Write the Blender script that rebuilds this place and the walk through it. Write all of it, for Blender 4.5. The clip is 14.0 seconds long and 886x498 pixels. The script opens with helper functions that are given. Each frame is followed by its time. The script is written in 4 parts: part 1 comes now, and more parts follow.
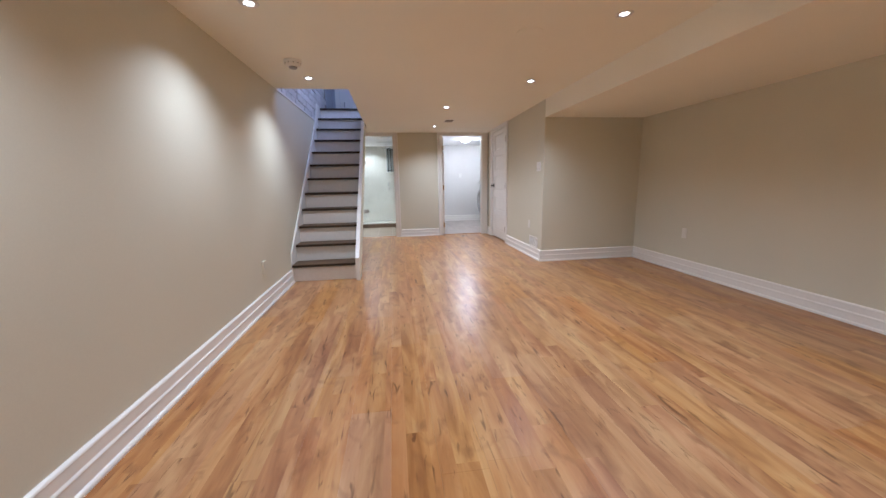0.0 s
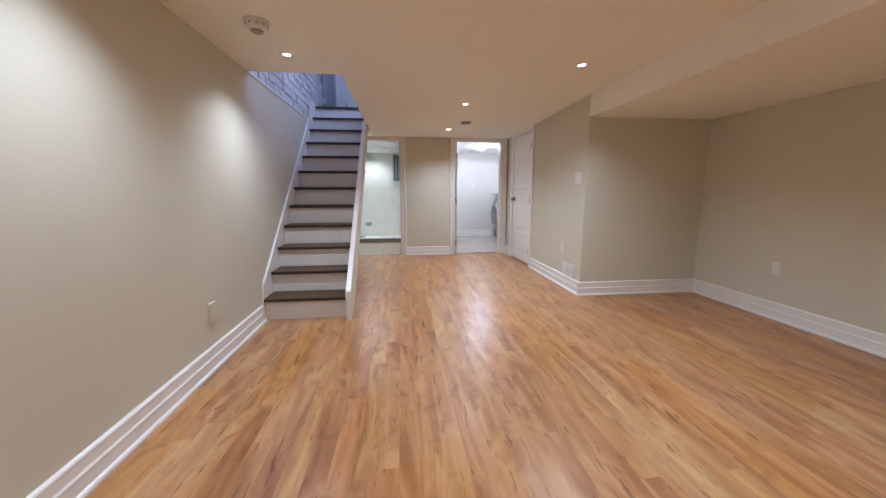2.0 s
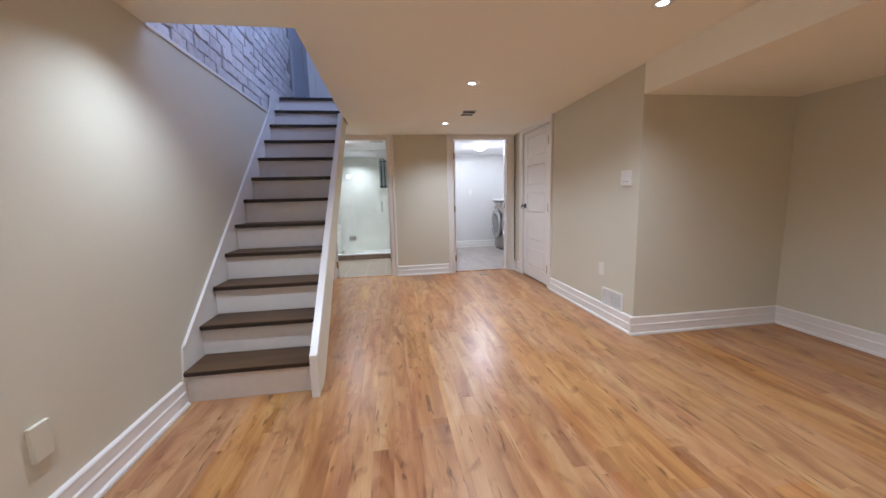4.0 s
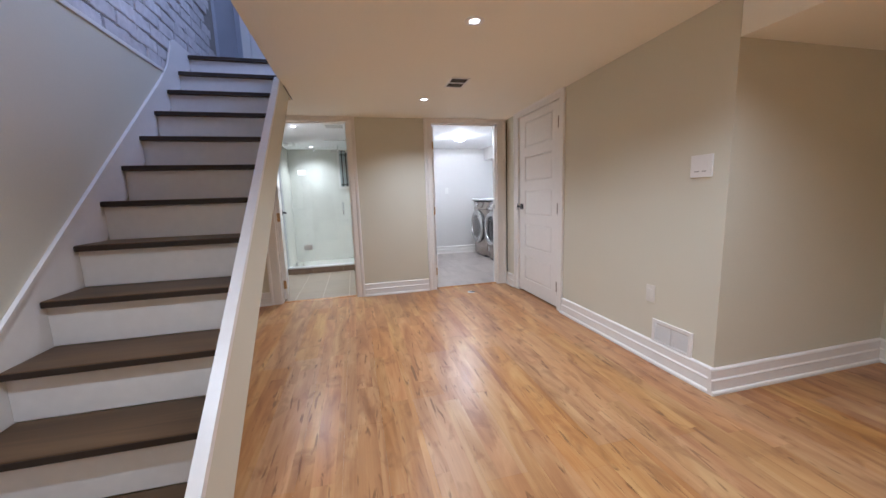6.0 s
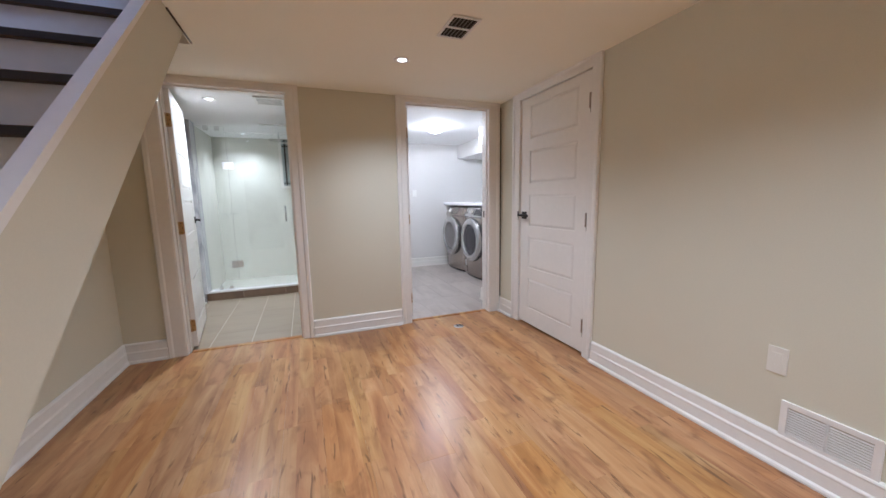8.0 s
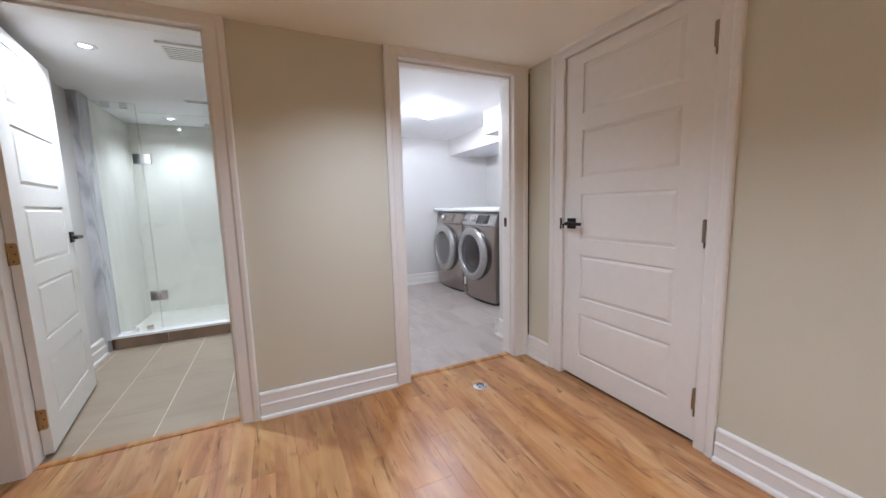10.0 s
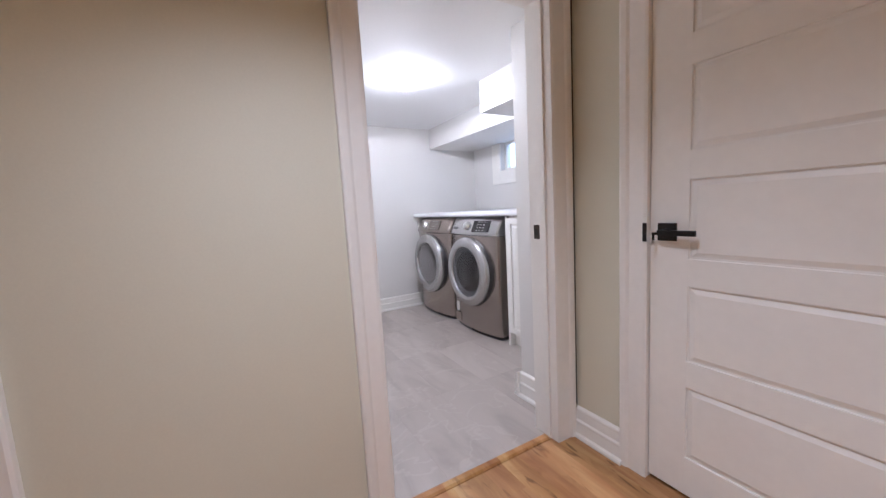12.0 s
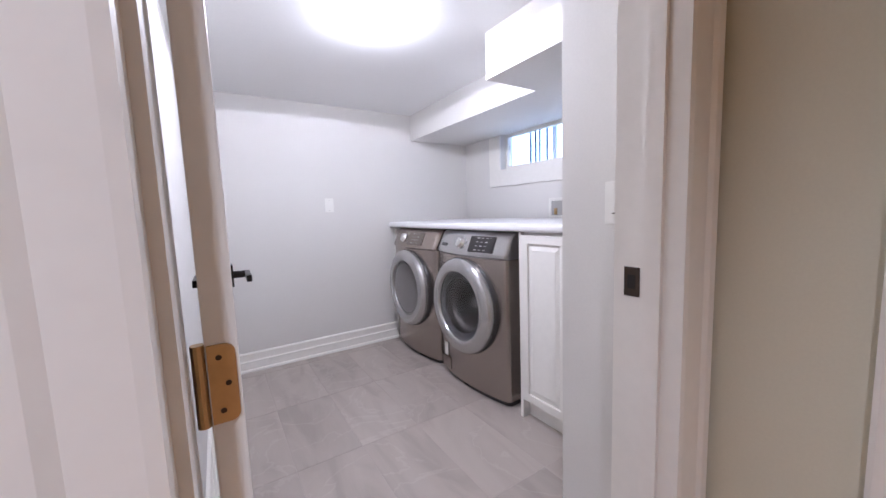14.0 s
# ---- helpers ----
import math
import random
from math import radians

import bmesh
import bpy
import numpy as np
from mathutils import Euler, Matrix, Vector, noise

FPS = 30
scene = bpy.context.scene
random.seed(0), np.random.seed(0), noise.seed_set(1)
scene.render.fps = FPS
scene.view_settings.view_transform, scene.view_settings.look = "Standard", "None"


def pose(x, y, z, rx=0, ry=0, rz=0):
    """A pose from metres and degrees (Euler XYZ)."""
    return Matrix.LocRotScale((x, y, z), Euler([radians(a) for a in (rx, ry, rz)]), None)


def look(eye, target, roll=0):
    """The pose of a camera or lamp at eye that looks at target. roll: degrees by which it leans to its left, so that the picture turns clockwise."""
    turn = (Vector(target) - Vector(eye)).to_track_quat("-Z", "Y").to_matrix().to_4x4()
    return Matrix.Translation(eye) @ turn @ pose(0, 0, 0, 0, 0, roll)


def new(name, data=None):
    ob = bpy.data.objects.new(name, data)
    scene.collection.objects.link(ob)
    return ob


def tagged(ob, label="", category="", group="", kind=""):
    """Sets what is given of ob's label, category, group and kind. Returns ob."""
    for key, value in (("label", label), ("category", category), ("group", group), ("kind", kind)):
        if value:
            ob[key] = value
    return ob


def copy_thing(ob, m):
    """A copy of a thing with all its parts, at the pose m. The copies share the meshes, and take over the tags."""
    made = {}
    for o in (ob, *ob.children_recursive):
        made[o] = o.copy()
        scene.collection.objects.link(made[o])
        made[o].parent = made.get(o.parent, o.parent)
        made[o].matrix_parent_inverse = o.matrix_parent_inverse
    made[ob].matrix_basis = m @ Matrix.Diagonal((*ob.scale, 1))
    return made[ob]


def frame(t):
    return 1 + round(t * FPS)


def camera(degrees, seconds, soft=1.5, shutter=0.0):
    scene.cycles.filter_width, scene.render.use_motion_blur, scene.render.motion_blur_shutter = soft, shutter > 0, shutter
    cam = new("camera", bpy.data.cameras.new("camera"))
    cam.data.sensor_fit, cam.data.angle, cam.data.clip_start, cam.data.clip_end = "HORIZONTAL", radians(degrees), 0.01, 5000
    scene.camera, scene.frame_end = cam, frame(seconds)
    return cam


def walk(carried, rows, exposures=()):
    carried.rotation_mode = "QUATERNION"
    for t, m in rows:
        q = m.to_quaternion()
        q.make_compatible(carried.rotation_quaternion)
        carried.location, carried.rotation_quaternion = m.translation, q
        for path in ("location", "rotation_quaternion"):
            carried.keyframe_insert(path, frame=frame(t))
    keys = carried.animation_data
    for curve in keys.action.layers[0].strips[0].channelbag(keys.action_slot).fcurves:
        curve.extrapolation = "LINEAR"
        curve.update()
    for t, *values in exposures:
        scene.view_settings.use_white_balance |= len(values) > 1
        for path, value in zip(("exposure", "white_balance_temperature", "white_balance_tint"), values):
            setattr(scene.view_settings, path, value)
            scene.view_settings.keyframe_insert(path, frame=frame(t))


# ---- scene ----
cam = camera(102.4, 14.0)
PATH = [
    (0, (0.245, 0.108, 1.115), (0.506, 2.057, 0.746), -1.2),
    (0.5, (0.262, 0.335, 1.122), (0.511, 2.287, 0.757), -1.0),
    (1, (0.274, 0.574, 1.129), (0.513, 2.530, 0.782), -0.6),
    (1.5, (0.276, 0.829, 1.138), (0.509, 2.788, 0.808), -0.2),
    (2, (0.280, 1.086, 1.147), (0.510, 3.049, 0.832), -0.1),
    (4.5, (0.288, 2.430, 1.178), (0.596, 4.386, 0.895), -2.0),
    (5, (0.294, 2.700, 1.176), (0.641, 4.650, 0.890), -2.0),
    (5.5, (0.302, 2.976, 1.175), (0.706, 4.914, 0.887), -2.0),
    (6, (0.310, 3.258, 1.175), (0.778, 5.181, 0.885), -1.9),
    (6.5, (0.319, 3.536, 1.176), (0.838, 5.446, 0.886), -1.6),
    (7, (0.333, 3.816, 1.181), (0.900, 5.713, 0.894), -1.2),
    (7.5, (0.346, 4.102, 1.190), (0.984, 5.975, 0.902), -1.1),
    (8, (0.366, 4.377, 1.196), (1.075, 6.226, 0.915), -1.0),
    (8.5, (0.397, 4.651, 1.192), (1.152, 6.484, 0.920), -1.0),
    (11, (0.671, 5.975, 1.162), (1.566, 7.748, 0.931), -2.3),
    (11.5, (0.771, 6.213, 1.16), (1.698, 7.972, 0.936), -2.8),
    (12, (0.881, 6.447, 1.16), (1.852, 8.181, 0.938), -3.2),
    (12.5, (0.978, 6.667, 1.16), (1.99, 8.38, 0.951), -3.3),
    (13, (1.075, 6.884, 1.171), (2.109, 8.583, 0.962), -2.9),
    (13.5, (1.202, 7.089, 1.173), (2.252, 8.779, 0.968), -2.3),
    (14, (1.318, 7.268, 1.201), (2.385, 8.947, 0.994), -2.1),
]
EXPOSURES = [(0.0, 0.0, 5150, 9), (8.5, -0.04, 5150, 9), (11.0, -0.07, 5250, 12), (12.5, -0.19, 5300, 16), (14.0, -0.24, 5330, 17)]
walk(cam, [(t, look(eye, target, roll)) for t, eye, target, roll in PATH], EXPOSURES)

# ---- light and world ----
world = bpy.data.worlds.new("world")
scene.world = world
world.use_nodes = True
wn = world.node_tree.nodes
sky = wn.new("ShaderNodeTexSky")
sky.sky_type = "NISHITA"
sky.sun_disc = False
sky.sun_elevation = radians(28)
sky.sun_rotation = radians(200)
wn["Background"].inputs["Strength"].default_value = 0.12
world.node_tree.links.new(sky.outputs["Color"], wn["Background"].inputs["Color"])

POT_WATTS = 74.0
POT_COLOR = (1.0, 0.97, 0.95)


def lamp(name, kind, place, watts, color, turn=(0, 0, 0), **more):
    data = bpy.data.lights.new(name, kind)
    data.energy, data.color = watts, color
    if kind == "SPOT":
        data.spot_size, data.spot_blend = radians(more["cone"]), more["blend"]
        data.shadow_soft_size = more["size"]
    elif kind == "AREA":
        data.shape, data.size, data.size_y = "RECTANGLE", more["size"], more["size_y"]
    else:
        data.shadow_soft_size = more["size"]
    ob = new(name, data)
    ob.matrix_world = pose(*place, *turn)
    return ob


# ---- materials ----
def material(name, color, rough=0.5, metal=0.0, vary=0.06, grain=40.0, bump=0.0, spec=0.5, per_piece=0.0, coat=0.0):
    m = bpy.data.materials.new(name)
    m.use_nodes = True
    nt = m.node_tree
    b = nt.nodes["Principled BSDF"]
    b.inputs["Roughness"].default_value = rough
    b.inputs["Metallic"].default_value = metal
    b.inputs["Specular IOR Level"].default_value = spec
    b.inputs["Coat Weight"].default_value = coat
    geo = nt.nodes.new("ShaderNodeNewGeometry")
    fine = nt.nodes.new("ShaderNodeTexNoise")
    fine.inputs["Scale"].default_value = grain
    fine.inputs["Detail"].default_value = 4
    wide = nt.nodes.new("ShaderNodeTexNoise")
    wide.inputs["Scale"].default_value = 1.3
    wide.inputs["Detail"].default_value = 3
    for n in (fine, wide):
        nt.links.new(geo.outputs["Position"], n.inputs["Vector"])
    add = nt.nodes.new("ShaderNodeMath")
    add.operation = "ADD"
    nt.links.new(fine.outputs["Fac"], add.inputs[0])
    nt.links.new(wide.outputs["Fac"], add.inputs[1])
    ranged = nt.nodes.new("ShaderNodeMapRange")
    ranged.inputs["From Min"].default_value, ranged.inputs["From Max"].default_value = 0.6, 1.4
    ranged.inputs["To Min"].default_value, ranged.inputs["To Max"].default_value = 1 - vary, 1 + vary
    nt.links.new(add.outputs[0], ranged.inputs["Value"])
    value = ranged.outputs[0]
    if per_piece:
        info = nt.nodes.new("ShaderNodeObjectInfo")
        pr = nt.nodes.new("ShaderNodeMapRange")
        pr.inputs["To Min"].default_value, pr.inputs["To Max"].default_value = 1 - per_piece, 1 + per_piece
        nt.links.new(info.outputs["Random"], pr.inputs["Value"])
        mul = nt.nodes.new("ShaderNodeMath")
        mul.operation = "MULTIPLY"
        nt.links.new(value, mul.inputs[0])
        nt.links.new(pr.outputs[0], mul.inputs[1])
        value = mul.outputs[0]
    hsv = nt.nodes.new("ShaderNodeHueSaturation")
    hsv.inputs["Color"].default_value = (*color, 1)
    nt.links.new(value, hsv.inputs["Value"])
    nt.links.new(hsv.outputs["Color"], b.inputs["Base Color"])
    if bump:
        bm = nt.nodes.new("ShaderNodeBump")
        bm.inputs["Strength"].default_value = bump
        bm.inputs["Distance"].default_value = 0.002
        nt.links.new(fine.outputs["Fac"], bm.inputs["Height"])
        nt.links.new(bm.outputs["Normal"], b.inputs["Normal"])
    return m


def ramp(nt, stops):
    r = nt.nodes.new("ShaderNodeValToRGB")
    e = r.color_ramp.elements
    for i, (at, c) in enumerate(stops):
        el = e[i] if i < 2 else e.new(at)
        el.position, el.color = at, (*c, 1)
    return r


def wood(name, dark, mid, light, rough, streak=1.0, knots=True, along=1, strips=None):
    """Boards with grain along one axis (0: x, 1: y), shifted board by board."""
    m = bpy.data.materials.new(name)
    m.use_nodes = True
    nt = m.node_tree
    link = nt.links.new
    b = nt.nodes["Principled BSDF"]
    geo = nt.nodes.new("ShaderNodeNewGeometry")
    info = nt.nodes.new("ShaderNodeObjectInfo")
    shift = nt.nodes.new("ShaderNodeVectorMath")
    shift.operation = "MULTIPLY_ADD"
    chance = info.outputs["Random"]
    if strips:
        # boards printed with narrow strips of random lengths
        def calc(op, a, k):
            node = nt.nodes.new("ShaderNodeMath")
            node.operation = op
            link(a, node.inputs[0])
            if isinstance(k, float):
                node.inputs[1].default_value = k
            elif k is not None:
                link(k, node.inputs[1])
            return node.outputs[0]

        xyz = nt.nodes.new("ShaderNodeSeparateXYZ")
        link(geo.outputs["Position"], xyz.inputs[0])
        lane = calc("FLOOR", calc("DIVIDE", calc("ADD", xyz.outputs["X"], 1.003), strips[0]), None)
        wn = nt.nodes.new("ShaderNodeTexWhiteNoise")
        wn.noise_dimensions = "1D"
        link(lane, wn.inputs["W"])
        cell = calc("FLOOR", calc("ADD", calc("DIVIDE", xyz.outputs["Y"], strips[1]), wn.outputs["Value"]), None)
        both = nt.nodes.new("ShaderNodeCombineXYZ")
        link(lane, both.inputs[0])
        link(cell, both.inputs[1])
        wn2 = nt.nodes.new("ShaderNodeTexWhiteNoise")
        wn2.noise_dimensions = "2D"
        link(both.outputs[0], wn2.inputs["Vector"])
        chance = wn2.outputs["Value"]
    link(chance, shift.inputs[0])
    shift.inputs[1].default_value = (31.0, 57.0, 19.0)
    link(geo.outputs["Position"], shift.inputs[2])

    def noise_at(sx, sy, detail=4, distortion=0.0):
        mp = nt.nodes.new("ShaderNodeMapping")
        mp.inputs["Scale"].default_value = (sx, sy, sx) if along == 1 else (sy, sx, sx)
        link(shift.outputs[0], mp.inputs["Vector"])
        n = nt.nodes.new("ShaderNodeTexNoise")
        n.inputs["Scale"].default_value = 1.0
        n.inputs["Detail"].default_value = detail
        n.inputs["Distortion"].default_value = distortion
        link(mp.outputs[0], n.inputs["Vector"])
        return n

    base = noise_at(9.0, 1.5, 6, 1.1) if strips else noise_at(13.0, 1.0, 6, 0.8)
    col = ramp(nt, [(0.30, dark), (0.72, light), (0.5, mid)])
    link(base.outputs["Fac"], col.inputs["Fac"])
    fine = noise_at(120.0, 3.0, 3)
    fr = nt.nodes.new("ShaderNodeMapRange")
    fr.inputs["To Min"].default_value, fr.inputs["To Max"].default_value = 0.88, 1.11
    link(fine.outputs["Fac"], fr.inputs["Value"])
    pr = nt.nodes.new("ShaderNodeMapRange")
    pr.inputs["To Min"].default_value, pr.inputs["To Max"].default_value = 0.93, 1.07
    link(chance, pr.inputs["Value"])
    mul = nt.nodes.new("ShaderNodeMath")
    mul.operation = "MULTIPLY"
    link(fr.outputs[0], mul.inputs[0])
    link(pr.outputs[0], mul.inputs[1])
    hsv = nt.nodes.new("ShaderNodeHueSaturation")
    link(col.outputs["Color"], hsv.inputs["Color"])
    link(mul.outputs[0], hsv.inputs["Value"])
    out = hsv.outputs["Color"]
    if strips:
        # some strips redder, some more golden
        hue = nt.nodes.new("ShaderNodeMapRange")
        hue.inputs["To Min"].default_value, hue.inputs["To Max"].default_value = 0.493, 0.507
        link(wn2.outputs["Color"], hue.inputs["Value"])
        link(hue.outputs[0], hsv.inputs["Hue"])
        tone = nt.nodes.new("ShaderNodeMapRange")
        tone.inputs["To Min"].default_value, tone.inputs["To Max"].default_value = 0.94, 1.08
        link(info.outputs["Random"], tone.inputs["Value"])
        link(tone.outputs[0], hsv.inputs["Saturation"])
    if knots:
        dark_streak = noise_at(38.0, 5.0, 2, 0.8)
        sr = nt.nodes.new("ShaderNodeMapRange")
        sr.inputs["From Min"].default_value, sr.inputs["From Max"].default_value = 0.62, 0.72
        sr.inputs["To Max"].default_value = 0.62 * streak
        link(dark_streak.outputs["Fac"], sr.inputs["Value"])
        mix = nt.nodes.new("ShaderNodeMix")
        mix.data_type = "RGBA"
        link(sr.outputs[0], mix.inputs["Factor"])
        link(out, mix.inputs[6])
        mix.inputs[7].default_value = (dark[0] * 0.28, dark[1] * 0.24, dark[2] * 0.22, 1)
        out = mix.outputs[2]
        cloud = noise_at(8.5, 5.0, 3, 0.9)
        cr = nt.nodes.new("ShaderNodeMapRange")
        cr.inputs["From Min"].default_value, cr.inputs["From Max"].default_value = 0.56, 0.74
        cr.inputs["To Max"].default_value = 0.55
        link(cloud.outputs["Fac"], cr.inputs["Value"])
        mix2 = nt.nodes.new("ShaderNodeMix")
        mix2.data_type = "RGBA"
        link(cr.outputs[0], mix2.inputs["Factor"])
        link(out, mix2.inputs[6])
        mix2.inputs[7].default_value = (dark[0] * 0.62, dark[1] * 0.55, dark[2] * 0.55, 1)
        out = mix2.outputs[2]
    link(out, b.inputs["Base Color"])
    rr = nt.nodes.new("ShaderNodeMapRange")
    rr.inputs["To Min"].default_value, rr.inputs["To Max"].default_value = rough - 0.05, rough + 0.08
    link(base.outputs["Fac"], rr.inputs["Value"])
    link(rr.outputs[0], b.inputs["Roughness"])
    b.inputs["Specular IOR Level"].default_value = 0.32
    bmp = nt.nodes.new("ShaderNodeBump")
    bmp.inputs["Strength"].default_value = 0.12
    bmp.inputs["Distance"].default_value = 0.001
    link(fine.outputs["Fac"], bmp.inputs["Height"])
    link(bmp.outputs["Normal"], b.inputs["Normal"])
    return m


def veined(name, base, vein, rough, stretch=(1.2, 4.5, 1.2), amount=0.6, per_piece=0.06, hairline=0.0):
    """Stone-look tile with soft directional veins, shifted tile by tile."""
    m = bpy.data.materials.new(name)
    m.use_nodes = True
    nt = m.node_tree
    link = nt.links.new
    b = nt.nodes["Principled BSDF"]
    geo = nt.nodes.new("ShaderNodeNewGeometry")
    info = nt.nodes.new("ShaderNodeObjectInfo")
    shift = nt.nodes.new("ShaderNodeVectorMath")
    shift.operation = "MULTIPLY_ADD"
    link(info.outputs["Random"], shift.inputs[0])
    shift.inputs[1].default_value = (17.0, 29.0, 11.0)
    link(geo.outputs["Position"], shift.inputs[2])
    mp = nt.nodes.new("ShaderNodeMapping")
    mp.inputs["Scale"].default_value = stretch
    mp.inputs["Rotation"].default_value = (0, 0, radians(12))
    link(shift.outputs[0], mp.inputs["Vector"])
    n = nt.nodes.new("ShaderNodeTexNoise")
    n.inputs["Scale"].default_value, n.inputs["Detail"].default_value, n.inputs["Distortion"].default_value = 1.6, 7, 1.2
    link(mp.outputs[0], n.inputs["Vector"])
    c = ramp(nt, [(0.36, vein), (0.62, base), (0.47, tuple(v * amount + w * (1 - amount) for v, w in zip(base, vein)))])
    link(n.outputs["Fac"], c.inputs["Fac"])
    pr = nt.nodes.new("ShaderNodeMapRange")
    pr.inputs["To Min"].default_value, pr.inputs["To Max"].default_value = 1 - per_piece, 1 + per_piece
    link(info.outputs["Random"], pr.inputs["Value"])
    hsv = nt.nodes.new("ShaderNodeHueSaturation")
    stone = c.outputs["Color"]
    if hairline:
        h = nt.nodes.new("ShaderNodeTexNoise")
        h.inputs["Scale"].default_value, h.inputs["Detail"].default_value, h.inputs["Distortion"].default_value = 2.3, 6, 0.8
        link(shift.outputs[0], h.inputs["Vector"])
        ridge = ramp(nt, [(0.485, (0, 0, 0)), (0.515, (0, 0, 0)), (0.5, (hairline, hairline, hairline))])
        link(h.outputs["Fac"], ridge.inputs["Fac"])
        pale = nt.nodes.new("ShaderNodeMix")
        pale.data_type = "RGBA"
        link(ridge.outputs["Color"], pale.inputs["Factor"])
        link(stone, pale.inputs[6])
        pale.inputs[7].default_value = (0.72, 0.68, 0.64, 1)
        stone = pale.outputs[2]
    link(stone, hsv.inputs["Color"])
    link(pr.outputs[0], hsv.inputs["Value"])
    link(hsv.outputs["Color"], b.inputs["Base Color"])
    b.inputs["Roughness"].default_value = rough
    bmp = nt.nodes.new("ShaderNodeBump")
    bmp.inputs["Strength"].default_value = 0.08
    bmp.inputs["Distance"].default_value = 0.002
    link(n.outputs["Fac"], bmp.inputs["Height"])
    link(bmp.outputs["Normal"], b.inputs["Normal"])
    return m


def glowing(name, color, strength):
    m = bpy.data.materials.new(name)
    m.use_nodes = True
    b = m.node_tree.nodes["Principled BSDF"]
    b.inputs["Base Color"].default_value = (0.8, 0.8, 0.8, 1)
    b.inputs["Emission Color"].default_value = (*color, 1)
    b.inputs["Emission Strength"].default_value = strength
    return m


def glass(name, color=(0.972, 0.99, 0.984), rough=0.0):
    m = bpy.data.materials.new(name)
    m.use_nodes = True
    b = m.node_tree.nodes["Principled BSDF"]
    b.inputs["Base Color"].default_value = (*color, 1)
    b.inputs["Transmission Weight"].default_value = 1.0
    b.inputs["Roughness"].default_value = rough
    b.inputs["IOR"].default_value = 1.45
    return m


BEIGE = material("beige wall paint", (0.675, 0.646, 0.522), 0.62, vary=0.03, grain=160, bump=0.10)
CEILING_PAINT = material("ceiling paint", (0.94, 0.915, 0.81), 0.75, vary=0.02, grain=120, bump=0.08)
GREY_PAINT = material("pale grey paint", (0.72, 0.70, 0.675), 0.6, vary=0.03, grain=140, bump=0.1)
WHITE_CEILING = material("white ceiling paint", (0.88, 0.875, 0.87), 0.75, vary=0.02, grain=120, bump=0.08)
TRIM = material("white trim paint", (0.85, 0.825, 0.78), 0.34, vary=0.03, grain=30, bump=0.04)
DOOR_PAINT = material("white door paint", (0.85, 0.825, 0.78), 0.38, vary=0.03, grain=25, bump=0.06)
PLASTIC = material("white plastic", (0.84, 0.825, 0.79), 0.35, vary=0.02)
ALMOND = material("almond plastic", (0.80, 0.775, 0.70), 0.38, vary=0.02)
RISER = material("white riser paint", (0.81, 0.785, 0.755), 0.42, vary=0.05, grain=22, bump=0.06)
TREAD = wood("dark stained tread", (0.055, 0.029, 0.013), (0.095, 0.054, 0.025), (0.14, 0.084, 0.041), 0.46, knots=False, along=0)
LAMINATE = wood("honey laminate", (0.290, 0.128, 0.049), (0.424, 0.216, 0.085), (0.535, 0.320, 0.143), 0.31, strips=(0.0965, 1.29))
TREAD_EDGE = material("darker stained tread edge", (0.026, 0.016, 0.010), 0.5, vary=0.15, grain=60)
UNDERLAY = material("dark underlay", (0.10, 0.06, 0.03), 0.8)
BRICK = material("white painted brick", (0.66, 0.64, 0.635), 0.7, vary=0.24, grain=22, bump=0.9, per_piece=0.12)
MORTAR = material("rough mortar", (0.30, 0.285, 0.26), 0.9, vary=0.2, grain=60, bump=0.6)
GREY_WALL = material("blue grey wall paint", (0.42, 0.44, 0.50), 0.6, vary=0.04)
BLACK_METAL = material("black metal", (0.02, 0.018, 0.017), 0.35, metal=0.6)
STEEL = material("brushed steel", (0.55, 0.54, 0.52), 0.3, metal=1.0, vary=0.08)
CHROME = material("chrome", (0.78, 0.78, 0.78), 0.12, metal=1.0, vary=0.02)
BRASS = material("aged brass", (0.50, 0.33, 0.15), 0.38, metal=0.8, vary=0.15)
SATIN = material("satin hinge metal", (0.33, 0.275, 0.225), 0.28, metal=0.85)
BRONZE = material("dark bronze", (0.055, 0.038, 0.028), 0.4, metal=0.6)
VENT_GREY = material("shaded vent metal", (0.13, 0.11, 0.09), 0.6)
DARK = material("dark cavity", (0.02, 0.018, 0.016), 0.9)
BATH_TILE = veined("taupe floor tile", (0.35, 0.28, 0.20), (0.315, 0.25, 0.178), 0.4, per_piece=0.03)
BROWN_TILE = veined("brown curb tile", (0.23, 0.155, 0.10), (0.18, 0.12, 0.08), 0.4)
SHOWER_TILE = veined("cream shower tile", (0.80, 0.785, 0.71), (0.74, 0.725, 0.655), 0.2, per_piece=0.02)
MARBLE = veined("grey marble", (0.60, 0.60, 0.61), (0.36, 0.36, 0.38), 0.25, stretch=(5, 5, 1.2))
LAUNDRY_TILE = veined("grey veined floor tile", (0.47, 0.415, 0.375), (0.385, 0.335, 0.30), 0.34, stretch=(3.4, 0.8, 1.2), per_piece=0.05, hairline=0.16)
GROUT = material("pale grout", (0.62, 0.57, 0.50), 0.85, vary=0.06)
GROUT_GREY = material("grey grout", (0.50, 0.45, 0.42), 0.85, vary=0.06)
STONE_TOP = material("white stone", (0.80, 0.78, 0.76), 0.25, vary=0.03)
COUNTER = material("white laminate counter", (0.80, 0.79, 0.80), 0.28, vary=0.02)
APPLIANCE = material("champagne metallic enamel", (0.35, 0.302, 0.268), 0.26, metal=0.85, vary=0.03, grain=300)
APPLIANCE_DARK = material("dark appliance plastic", (0.035, 0.032, 0.032), 0.25)
